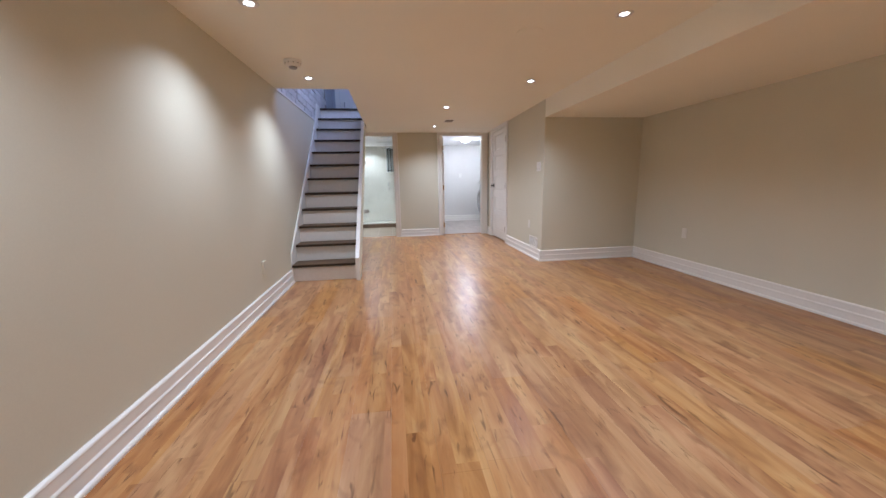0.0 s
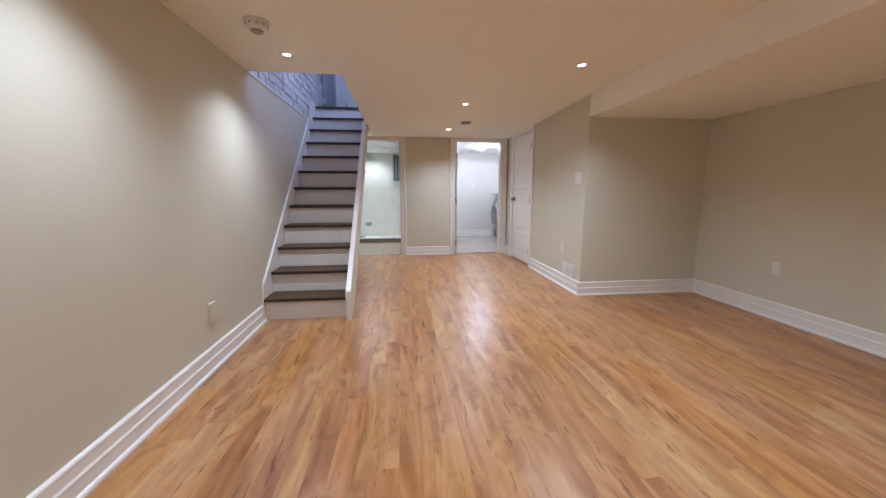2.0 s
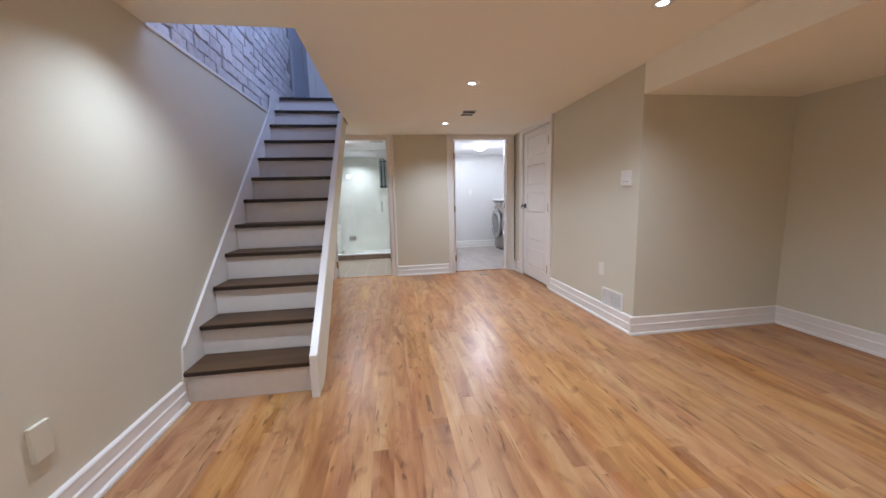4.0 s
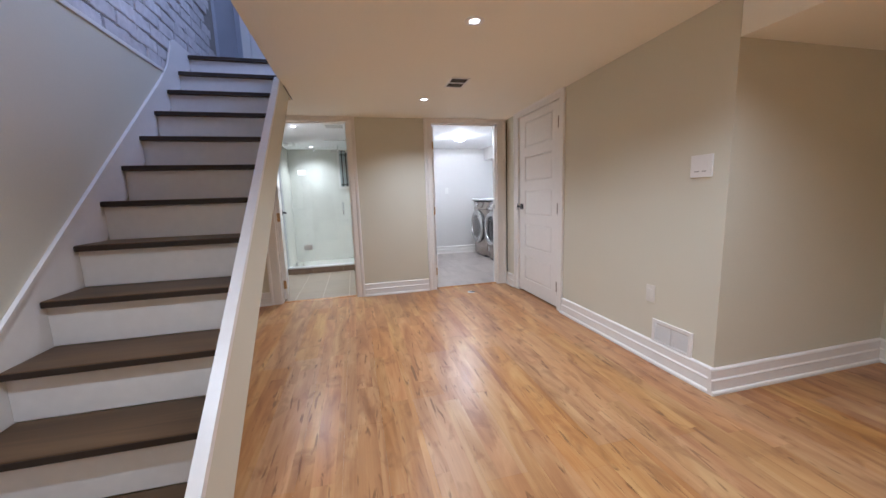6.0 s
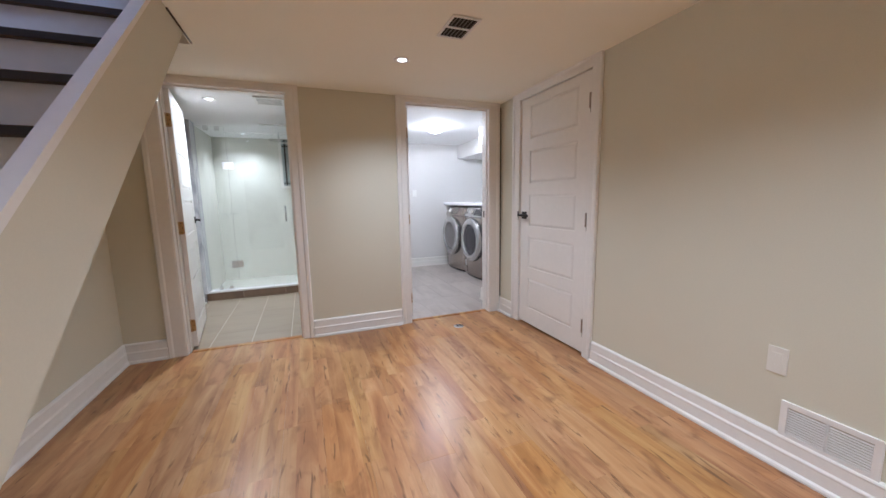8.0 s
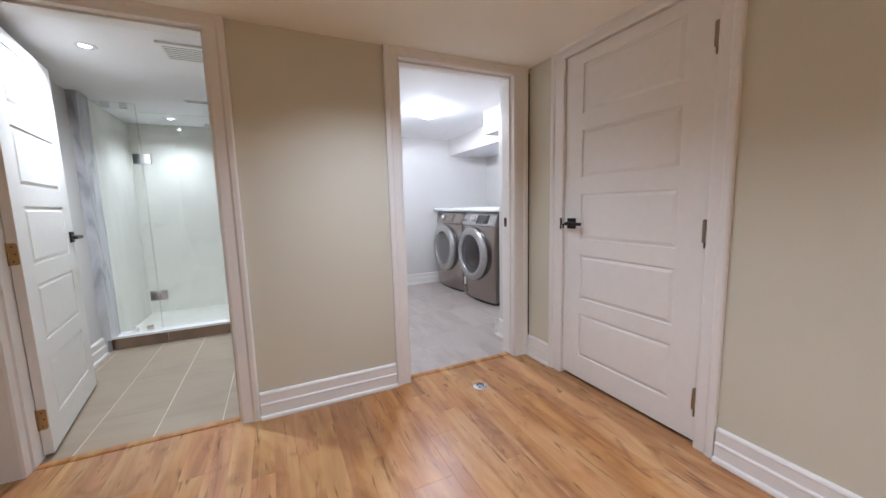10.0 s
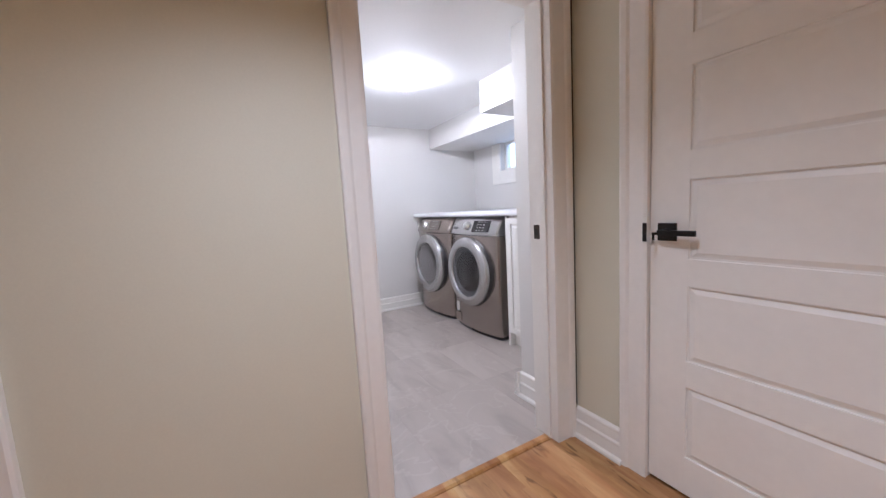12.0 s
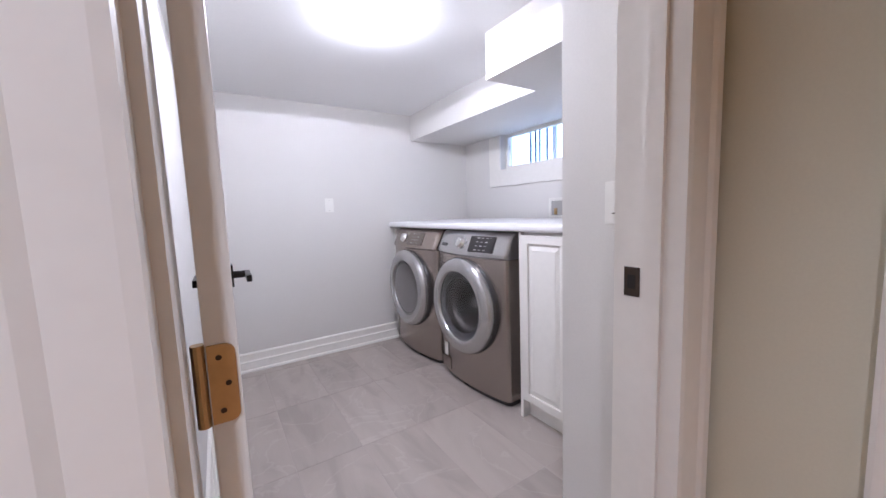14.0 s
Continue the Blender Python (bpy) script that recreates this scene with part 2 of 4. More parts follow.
SILVER = material("satin silver plastic", (0.47, 0.46, 0.455), 0.24, metal=0.75, vary=0.02)
DRUM = material("perforated drum steel", (0.36, 0.35, 0.345), 0.22, metal=0.9)
GASKET = material("grey rubber gasket", (0.13, 0.13, 0.135), 0.3)
DRYER_LINER = material("pale grey liner", (0.50, 0.465, 0.44), 0.3)
GREY_MARK = material("grey print", (0.40, 0.39, 0.38), 0.5)
GLASS = glass("clear glass")
SMOKED = glass("tinted door glass", (0.62, 0.61, 0.61), 0.02)
POT_GLOW = glowing("lit lamp lens", (1.0, 0.97, 0.95), 18.0)
DOME_GLOW = glowing("lit glass dome", (0.97, 0.98, 1.0), 12.0)
OUTSIDE = glowing("daylight backdrop", (0.62, 0.78, 1.0), 3.4)


# ---- building helpers ----
def box(bm, x0, x1, y0, y1, z0, z1, bevel=0.0):
    made = bmesh.ops.create_cube(bm, size=1.0)["verts"]
    for v in made:
        v.co = Vector((x0 + (v.co.x + 0.5) * (x1 - x0), y0 + (v.co.y + 0.5) * (y1 - y0), z0 + (v.co.z + 0.5) * (z1 - z0)))
    if bevel:
        edges = list({e for v in made for e in v.link_edges})
        bmesh.ops.bevel(bm, geom=edges, offset=bevel, segments=2, profile=0.7, affect="EDGES")
    return bm


def boxes(*rows, bevel=0.0):
    bm = bmesh.new()
    for r in rows:
        box(bm, *r, bevel=bevel)
    return bm


def tube(bm, r0, r1, length, place, axis="z", segments=24):
    """A closed round bar from place along an axis, radius r0 to r1."""
    turn = {"z": Matrix(), "y": pose(0, 0, 0, -90), "x": pose(0, 0, 0, 0, 90)}[axis]
    made = bmesh.ops.create_cone(bm, cap_ends=True, segments=segments, radius1=r0, radius2=r1, depth=length)["verts"]
    m = Matrix.Translation(place) @ turn @ Matrix.Translation((0, 0, length / 2))
    bmesh.ops.transform(bm, matrix=m, verts=made)
    return bm


def lathe(profile, segments=40):
    """A turned shape round z from (radius, height) pairs."""
    bm = bmesh.new()
    rings = []
    for r, z in profile:
        if r < 1e-6:
            rings.append([bm.verts.new((0, 0, z))])
        else:
            rings.append([bm.verts.new((r * math.cos(2 * math.pi * i / segments), r * math.sin(2 * math.pi * i / segments), z)) for i in range(segments)])
    for a, b in zip(rings, rings[1:]):
        for i in range(segments):
            j = (i + 1) % segments
            if len(a) == 1 and len(b) > 1:
                bm.faces.new((a[0], b[i], b[j]))
            elif len(b) == 1 and len(a) > 1:
                bm.faces.new((a[i], b[0], a[j]))
            elif len(a) > 1:
                bm.faces.new((a[i], b[i], b[j], a[j]))
    bmesh.ops.recalc_face_normals(bm, faces=bm.faces)
    return bm


def prism(outline, axis, a, b):
    """A solid: an outline extruded along an axis from a to b. Outline pairs are (y, z), (x, z) or (x, y)."""
    bm = bmesh.new()

    def at(p, d):
        return {"x": (d, p[0], p[1]), "y": (p[0], d, p[1]), "z": (p[0], p[1], d)}[axis]

    lo = [bm.verts.new(at(p, a)) for p in outline]
    hi = [bm.verts.new(at(p, b)) for p in outline]
    n = len(outline)
    bm.faces.new(lo)
    bm.faces.new(hi[::-1])
    for i in range(n):
        bm.faces.new((lo[i], hi[i], hi[(i + 1) % n], lo[(i + 1) % n]))
    bmesh.ops.recalc_face_normals(bm, faces=bm.faces)
    return bm


def strip(profile, p, q, out, up=(0, 0, 1)):
    """A moulding from p to q: profile pairs are (along out, along up)."""
    bm = bmesh.new()
    out, up = Vector(out), Vector(up)
    ends = [[bm.verts.new(Vector(e) + out * d + up * h) for d, h in profile] for e in (p, q)]
    n = len(profile)
    bm.faces.new(ends[0])
    bm.faces.new(ends[1][::-1])
    for i in range(n):
        bm.faces.new((ends[0][i], ends[1][i], ends[1][(i + 1) % n], ends[0][(i + 1) % n]))
    bmesh.ops.recalc_face_normals(bm, faces=bm.faces)
    return bm


def to_mesh(name, bm, mat, smooth=False):
    me = bpy.data.meshes.new(name)
    bm.to_mesh(me)
    bm.free()
    me.materials.append(mat)
    if smooth:
        me.shade_smooth()
    return me


def part(name, bm, mat, parent=None, label="", smooth=False):
    ob = new(name, to_mesh(name, bm, mat, smooth))
    if parent is not None:
        ob.parent = parent
    if label:
        tagged(ob, label=label)
    return ob


def thing(name, label, category, place=None, group=""):
    ob = new(name)
    ob.empty_display_size = 0.1
    tagged(ob, label, category, group)
    if place is not None:
        ob.matrix_world = place
    return ob


def setting(name, bm, mat, label, category):
    return tagged(part(name, bm, mat), label, category, kind="structure")

# ---- the shell ----
LEFT, RIGHT, BUMP = -0.972, 3.645, 2.25      # wall faces of the main room
BACK, NICHE, FAR = -1.60, 4.76, 7.62
CEIL, DROP = 2.15, 1.92
BATH_L, BATH_R, SHOWER, BATH_END = -0.84, 1.10, 9.355, 10.44
WASH_END, WASH_R, WASH_C = 10.40, 3.64, 2.13
BD0, BD1, LD0, LD1, CD0, CD1, DOOR_H = -0.57, 0.280, 1.270, 2.114, 6.385, 7.255, 2.055
J = 0.02                                    # thickness of the door linings
FAR_B = FAR + 0.14                          # back of the far wall
WELL0, WELL1, WELL_R = 4.43, 7.00, -0.20    # stair opening in the ceiling
UP = 2.42                                   # upper floor

setting("wall_left", boxes((LEFT - 0.15, LEFT, BACK - 0.15, WELL0, -0.1, 2.3), (LEFT - 0.15, LEFT, WELL0, FAR_B, -0.1, 2.14)), BEIGE, "long smooth beige painted basement wall", "wall")
setting("wall_back", boxes((LEFT, RIGHT + 0.15, BACK - 0.15, BACK, -0.1, CEIL)), BEIGE, "plain beige painted end wall", "wall")
setting("wall_right", boxes((RIGHT, RIGHT + 0.15, BACK, NICHE + 0.15, -0.1, CEIL)), BEIGE, "beige painted wall of the wide room", "wall")
setting("wall_niche", boxes((BUMP, RIGHT, NICHE, NICHE + 0.13, -0.1, CEIL)), BEIGE, "short beige wall that closes the recess", "wall")
setting("wall_closet", boxes((BUMP, BUMP + 0.12, NICHE + 0.13, CD0 - J, -0.1, CEIL), (BUMP, BUMP + 0.12, CD0 - J, CD1 + J, DOOR_H + J, CEIL),
                             (BUMP, BUMP + 0.12, CD1 + J, FAR, -0.1, CEIL)), BEIGE, "beige wall with the closet door opening", "wall")
setting("wall_closet_inside", boxes((BUMP + 0.12, RIGHT, FAR - 0.1, FAR, -0.1, CEIL), (RIGHT, RIGHT + 0.15, NICHE + 0.15, FAR, -0.1, CEIL)), BEIGE, "plain closet wall behind the closed door", "wall")
setting("wall_far", boxes((LEFT, BD0 - J, FAR, FAR_B, -0.1, CEIL), (BD0 - J, BD1 + J, FAR, FAR_B, DOOR_H + J, CEIL), (BD1 + J, LD0 - J, FAR, FAR_B, -0.1, CEIL),
                          (LD0 - J, LD1 + J, FAR, FAR_B, DOOR_H + J, CEIL), (LD1 + J, RIGHT + 0.15, FAR, FAR_B, -0.1, CEIL)), BEIGE, "beige end wall with two door openings", "wall")


def ceil_z(y):
    """The ceiling sinks a little towards the end wall."""
    return CEIL - max(0.0, y - WELL0) * 0.0122


main_ceiling = boxes((LEFT, BUMP, BACK, WELL0, CEIL, 2.40), (WELL_R, BUMP, WELL0, FAR_B, CEIL, 2.40), (LEFT, WELL_R, WELL1, FAR_B, CEIL, 2.40))
for v in main_ceiling.verts:
    if v.co.z < CEIL + 0.01:
        v.co.z = ceil_z(v.co.y)
setting("ceiling", main_ceiling, CEILING_PAINT, "smooth flat painted basement ceiling", "ceiling")
setting("ceiling_bulkhead", boxes((BUMP, RIGHT, BACK, NICHE, DROP, 2.40), bevel=0.004), CEILING_PAINT, "lower boxed-in ceiling over the recess", "ceiling")
setting("ceiling_closet", boxes((BUMP + 0.12, RIGHT, NICHE + 0.13, FAR, CEIL, 2.40)), CEILING_PAINT, "plain closet ceiling", "ceiling")

# bathroom and laundry shell
setting("wall_bath_left", boxes((BATH_L - 0.12, BATH_L, FAR_B, BATH_END, -0.1, CEIL)), GREY_PAINT, "pale grey painted bathroom wall", "wall")
setting("wall_bath_end", boxes((BATH_L - 0.12, BATH_R, BATH_END, BATH_END + 0.1, -0.1, CEIL)), SHOWER_TILE, "cream tiled shower back wall", "wall")
setting("wall_partition", boxes((BATH_R, BATH_R + 0.1, FAR_B, BATH_END, -0.1, CEIL)), GREY_PAINT, "pale partition between bathroom and laundry", "wall")
setting("ceiling_bath", boxes((BATH_L, BATH_R, FAR_B, BATH_END, 2.12, 2.25)), WHITE_CEILING, "white bathroom ceiling", "ceiling")
setting("wall_laundry_end", boxes((BATH_R + 0.1, WASH_R + 0.15, WASH_END, WASH_END + 0.1, -0.1, CEIL)), GREY_PAINT, "off-white painted laundry end wall", "wall")
WY0, WY1, WZ0, WZ1 = 8.80, 9.845, 1.575, 1.90
setting("wall_laundry_window", boxes((WASH_R, WASH_R + 0.15, FAR_B, WY0, -0.1, CEIL), (WASH_R, WASH_R + 0.15, WY1, WASH_END, -0.1, CEIL),
                                     (WASH_R, WASH_R + 0.15, WY0, WY1, -0.1, WZ0), (WASH_R, WASH_R + 0.15, WY0, WY1, WZ1, CEIL)), GREY_PAINT, "off-white laundry wall with a small high window", "wall")
setting("wall_laundry_return", boxes((2.28, 2.39, FAR_B, 8.045, -0.1, WASH_C)), GREY_PAINT, "short off-white wall beside the laundry doorway", "wall")
setting("ceiling_laundry", boxes((BATH_R + 0.1, WASH_R, FAR_B, WASH_END, WASH_C, 2.25)), WHITE_CEILING, "white laundry ceiling", "ceiling")
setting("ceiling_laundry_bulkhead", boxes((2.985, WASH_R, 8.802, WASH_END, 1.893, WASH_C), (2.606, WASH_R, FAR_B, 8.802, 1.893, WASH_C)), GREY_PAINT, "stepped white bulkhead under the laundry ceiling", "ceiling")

# upper hall seen through the stair opening
setting("wall_stair_upper", boxes((LEFT - 0.17, LEFT - 0.02, 2.3, 7.72, 2.14, 4.9)), MORTAR, "upper stair wall of white painted brick", "wall")
setting("wall_upper_painted", boxes((LEFT - 0.15, LEFT + 0.01, 7.72, 8.45, 2.14, 4.9)), GREY_WALL, "blue grey painted wall beside the upper door", "wall")
setting("wall_upper_end", boxes((LEFT - 0.15, 0.7, 8.45, 8.57, UP, 4.9)), GREY_WALL, "blue grey upper end wall", "wall")
setting("wall_upper_front", boxes((LEFT - 0.15, 0.7, 2.2, 2.3, 2.4, 4.9)), GREY_WALL, "plain upper wall", "wall")
# unseen wall, its opening added where daylight reaches down the stairwell
setting("wall_upper_unseen", boxes((0.6, 0.7, 2.3, 4.2, 2.4, 4.9), (0.6, 0.7, 6.4, 8.45, 2.4, 4.9), (0.6, 0.7, 4.2, 6.4, 2.4, 3.3), (0.6, 0.7, 4.2, 6.4, 4.7, 4.9)), GREY_WALL, "unseen upper wall with an added opening for daylight", "wall")
setting("ceiling_upper", boxes((LEFT - 0.15, 0.7, 2.2, 8.57, 4.9, 5.0)), WHITE_CEILING, "white upper hall ceiling", "ceiling")
setting("floor_upper", boxes((LEFT, WELL_R, 6.88, 8.45, 2.4, UP), (WELL_R, 0.6, 2.3, 8.45, 2.4, UP), (LEFT, WELL_R, 2.3, WELL0, 2.4, UP)), TREAD, "dark stained upper floor", "floor")

# lamps
POTS = [(-0.53, -0.5), (1.75, -0.5), (-0.53, 1.0), (1.76, 0.95), (-0.53, 2.51), (1.76, 2.44), (-0.53, 4.01), (1.74, 3.98), (1.03, 5.295), (1.04, 6.84)]
for x, y in POTS:
    lamp("pot_lamp", "SPOT", (x, y, ceil_z(y) - 0.014), POT_WATTS * (0.80 if x < 0 else 1.03), POT_COLOR, cone=124 if x < 0 else 136, blend=1.0, size=0.026)
for x, y, w, cone in [(-0.37, 8.27, 94, 168), (-0.355, 10.08, 46, 136)]:
    lamp("bath_lamp", "SPOT", (x, y, 2.106), w, (1.0, 0.955, 0.87), cone=cone, blend=1.0, size=0.026)
lamp("laundry_lamp", "POINT", (2.03, 8.93, 2.086), 19, (1.0, 0.925, 0.86), size=0.02)
# helper spot added inside the same dome: brightens walls and floor, not the ceiling
lamp("laundry_dome_helper", "SPOT", (2.03, 8.93, 2.080), 46, (1.0, 0.925, 0.86), cone=178, blend=0.05, size=0.02)
# area lamp in the added upper opening, stands in for daylight from above
lamp("upper_daylight_helper", "AREA", (0.59, 5.3, 4.0), 47, (0.66, 0.70, 1.0), (0, 90, 0), size=1.4, size_y=2.1)


# ---- trim: baseboards, casings, linings ----
BASE = [(0, 0), (0.036, 0), (0.036, 0.010), (0.032, 0.018), (0.023, 0.023), (0.0215, 0.074), (0.0235, 0.079), (0.022, 0.085), (0.0165, 0.092), (0.015, 0.133), (0.0165, 0.139), (0.013, 0.147), (0.004, 0.152), (0, 0.153)]


def baseboard(p, q, out, mat=TRIM):
    ob = part("baseboard", strip(BASE, (*p, 0), (*q, 0), (*out, 0)), mat)
    return tagged(ob, "tall stepped white painted baseboard", "baseboard", kind="structure")


baseboard((LEFT, BACK), (LEFT, 4.325), (1, 0))
baseboard((LEFT, 4.60), (LEFT, FAR), (1, 0))
baseboard((LEFT, FAR), (BD0 - 0.128, FAR), (0, -1))
baseboard((BD1 + 0.097, FAR), (LD0 - 0.097, FAR), (0, -1))
baseboard((BUMP, CD0 - 0.095), (BUMP, NICHE + 0.0005), (-1, 0))
baseboard((BUMP, CD1 + 0.097), (BUMP, FAR - 0.02), (-1, 0))
baseboard((BUMP - 0.033, NICHE), (RIGHT, NICHE), (0, -1))
baseboard((RIGHT, BACK), (RIGHT, NICHE), (-1, 0))
baseboard((LEFT, BACK), (RIGHT, BACK), (0, 1))
baseboard((BATH_L, FAR_B), (BATH_L, 9.27), (1, 0))
baseboard((BATH_R + 0.1, WASH_END), (2.75, WASH_END), (0, -1))
baseboard((BATH_R + 0.1, FAR_B), (BATH_R + 0.1, WASH_END), (1, 0))
baseboard((2.28, FAR_B), (2.28, 8.045), (-1, 0))
baseboard((2.247, 8.045), (2.39, 8.045), (0, 1))

CASING = [(0, 0), (0.012, 0), (0.015, 0.012), (0.015, 0.055), (0.022, 0.066), (0.024, 0.086), (0.020, 0.094), (0, 0.094)]


def wide_casing(w):
    return [(d, h if h < 0.02 else h + w - 0.094) for d, h in CASING]


def casing(name, ends, out, across, w=0.094):
    ob = part(name, strip(wide_casing(w), *ends, out, across), TRIM)
    return tagged(ob, "white moulded door casing", "casing", kind="structure")


def frame_far(x0, x1, left_w=0.094, right_w=0.094):
    """Casing on the room side of the far wall, lining with stops in the opening."""
    casing("trim_casing", ((x0, FAR, 0), (x0, FAR, DOOR_H + 0.07)), (0, -1, 0), (-1, 0, 0), left_w)
    casing("trim_casing", ((x1, FAR, 0), (x1, FAR, DOOR_H + 0.07)), (0, -1, 0), (1, 0, 0), right_w)
    casing("trim_casing", ((x0 - left_w, FAR - 0.001, DOOR_H), (x1 + right_w, FAR - 0.001, DOOR_H)), (0, -1, 0), (0, 0, 1), 0.075)
    lining = boxes((x0 - J, x0, FAR, FAR_B, 0, DOOR_H), (x1, x1 + J, FAR, FAR_B, 0, DOOR_H), (x0 - J, x1 + J, FAR, FAR_B, DOOR_H, DOOR_H + J),
                   (x0, x0 + 0.011, FAR + 0.030, FAR + 0.066, 0, DOOR_H), (x1 - 0.011, x1, FAR + 0.030, FAR + 0.066, 0, DOOR_H), (x0, x1, FAR + 0.030, FAR + 0.066, DOOR_H - 0.011, DOOR_H))
    tagged(part("trim_lining", lining, TRIM), "white painted door lining with a stop", "door frame", kind="structure")


frame_far(BD0, BD1, left_w=0.127)
frame_far(LD0, LD1, right_w=0.120)
tagged(part("trim_rabbet", boxes((LD0 + 0.0005, LD0 + 0.008, FAR + 0.068, FAR_B + 0.012, 0, DOOR_H - 0.001), bevel=0.002), TRIM), "white door lining beside the hinges", "door frame", kind="structure")
casing("trim_casing", ((BUMP, CD0, 0), (BUMP, CD0, CEIL - 0.002)), (-1, 0, 0), (0, -1, 0), 0.088)
casing("trim_casing", ((BUMP, CD1, 0), (BUMP, CD1, CEIL - 0.002)), (-1, 0, 0), (0, 1, 0), 0.11)
casing("trim_casing", ((BUMP - 0.001, CD0 - 0.088, DOOR_H), (BUMP - 0.001, CD1 + 0.11, DOOR_H)), (-1, 0, 0), (0, 0, 1), 0.09)
tagged(part("trim_lining", boxes((BUMP, BUMP + 0.12, CD0 - J, CD0, 0, DOOR_H), (BUMP, BUMP + 0.12, CD1, CD1 + J, 0, DOOR_H), (BUMP, BUMP + 0.12, CD0 - J, CD1 + J, DOOR_H, DOOR_H + J)), TRIM),
       "white painted closet door lining", "door frame", kind="structure")


# ---- doors ----
def lever_handle(parent, x, y, z, side, mat=BLACK_METAL, reach=-1):
    """Square rose with a flat lever; side +1 or -1 along y of the door, reach along x."""
    h = part("door_handle", boxes((x - 0.033, x + 0.033, min(y, y + side * 0.009), max(y, y + side * 0.009), z - 0.033, z + 0.033), bevel=0.002), mat, parent, "black metal lever handle")
    bar = bmesh.new()
    tube(bar, 0.011, 0.011, 0.045, (x, y if side > 0 else y - 0.045, z), "y", 16)
    part("spindle", bar, mat, h)
    lv = boxes((x - 0.012, x + 0.115, -0.007, 0.007, z - 0.010, z + 0.010), bevel=0.003)
    for v in lv.verts:
        v.co.x = x + reach * (v.co.x - x)
        v.co.y += y + side * 0.047
    bmesh.ops.recalc_face_normals(lv, faces=lv.faces)
    part("lever", lv, mat, h)
    return h


def panel_door(name, label, width, height, place, hinge_mat, handle_sides, reach=-1):
    """Five-panel door: hinge edge at x = 0, free edge at x = width, faces at y = +-0.018."""
    door = thing(name, label, "door", place)
    t, core = 0.018, 0.009
    z0, stile = 0.019, 0.137
    top = height - 0.072
    rail = 0.102
    ph = (top - 0.170 - 4 * rail) / 5
    slab = bmesh.new()
    box(slab, 0.004, width - 0.004, -core, core, z0 + 0.004, height - 0.006)
    box(slab, 0, stile, -t, t, z0, height, bevel=0.003)
    box(slab, width - stile, width, -t, t, z0, height, bevel=0.003)
    spans, z = [], 0.170
    lows = [(z0, 0.170)]
    for k in range(5):
        spans.append((z, z + ph))
        lows.append((z + ph, z + ph + rail) if k < 4 else (z + ph, height))
        z += ph + rail
    for a, b in lows:
        box(slab, stile - 0.002, width - stile + 0.002, -t, t, a, b, bevel=0.003)
    part("slab", slab, DOOR_PAINT, door)
    for a, b in spans:
        p = bmesh.new()
        for s in (-1, 1):
            lo, hi = core + 0.0012, t - 0.0008
            n = 0.024
            vs = []
            for inset, d in ((-0.003, lo), (0.007, lo), (n, hi)):
                vs.append([p.verts.new((x, s * d, zz)) for x, zz in ((stile + inset, a + inset), (width - stile - inset, a + inset), (width - stile - inset, b - inset), (stile + inset, b - inset))])
            for u, v in zip(vs, vs[1:]):
                for i in range(4):
                    p.faces.new((u[i], u[(i + 1) % 4], v[(i + 1) % 4], v[i]))
            p.faces.new(vs[-1])
        bmesh.ops.recalc_face_normals(p, faces=p.faces)
        part("panel", p, DOOR_PAINT, door)
    for hz in (0.20, 1.00, 1.82):
        y0, y1, r = -t + 0.004, t - 0.002, 0.011
        leaf = [(y1, hz - 0.05), (y1, hz + 0.05)]
        leaf += [(y0 + r - r * math.sin(a), hz + 0.05 - r + r * math.cos(a)) for a in (0, 0.4, 0.8, 1.2, math.pi / 2)]
        leaf += [(y0 + r - r * math.cos(a), hz - 0.05 + r - r * math.sin(a)) for a in (0, 0.4, 0.8, 1.2, math.pi / 2)]
        hb = prism(leaf, "x", -0.0035, 0.0)
        tube(hb, 0.0075, 0.0075, 0.104, (0.003, t + 0.007, hz - 0.052), "z", 12)
        hinge = part("hinge", hb, hinge_mat, door, "metal butt hinge")
        screws = bmesh.new()
        for dz in (-0.034, 0.0, 0.034):
            tube(screws, 0.0035, 0.0035, 0.0008, (-0.0042, 0.004 if dz else -0.004, hz + dz), "x", 10)
        part("screw", screws, BRONZE, hinge)
    for s in handle_sides:
        lever_handle(door, width - 0.065, s * t, 1.03, s, reach=reach)
    part("latch_plate", boxes((width - 0.001, width + 0.0015, -0.011, 0.011, 1.0, 1.06)), STEEL, door, "steel latch plate")
    return door


# closed closet door: hinges towards the room, at the near side
closet = panel_door("door_1", "closed white five-panel closet door with black lever", CD1 - CD0 - 0.006, DOOR_H - 0.004, pose(BUMP + 0.024, CD0 + 0.003, 0, 0, 0, 90), VENT_GREY, (1,))
closet["kind"] = "structure"
part("strike_plate", boxes((CD1 - CD0 - 0.002, CD1 - CD0 + 0.012, 0.0195, 0.0420, 0.992, 1.064), bevel=0.002), BLACK_METAL, closet, "black metal strike plate")
for hz in (0.235, 1.025, 1.845):
    part("hinge_leaf", boxes((-0.003, 0.013, 0.020, 0.040, hz - 0.052, hz + 0.052), bevel=0.005), SATIN, closet, "dark metal hinge")
key = boxes((CD1 - CD0 - 0.045, CD1 - CD0 - 0.041, 0.030, 0.060, 1.020, 1.030))
box(key, CD1 - CD0 - 0.046, CD1 - CD0 - 0.040, 0.060, 0.078, 0.985, 1.032, bevel=0.002)
part("key", key, CHROME, closet, "small steel key in the lock")
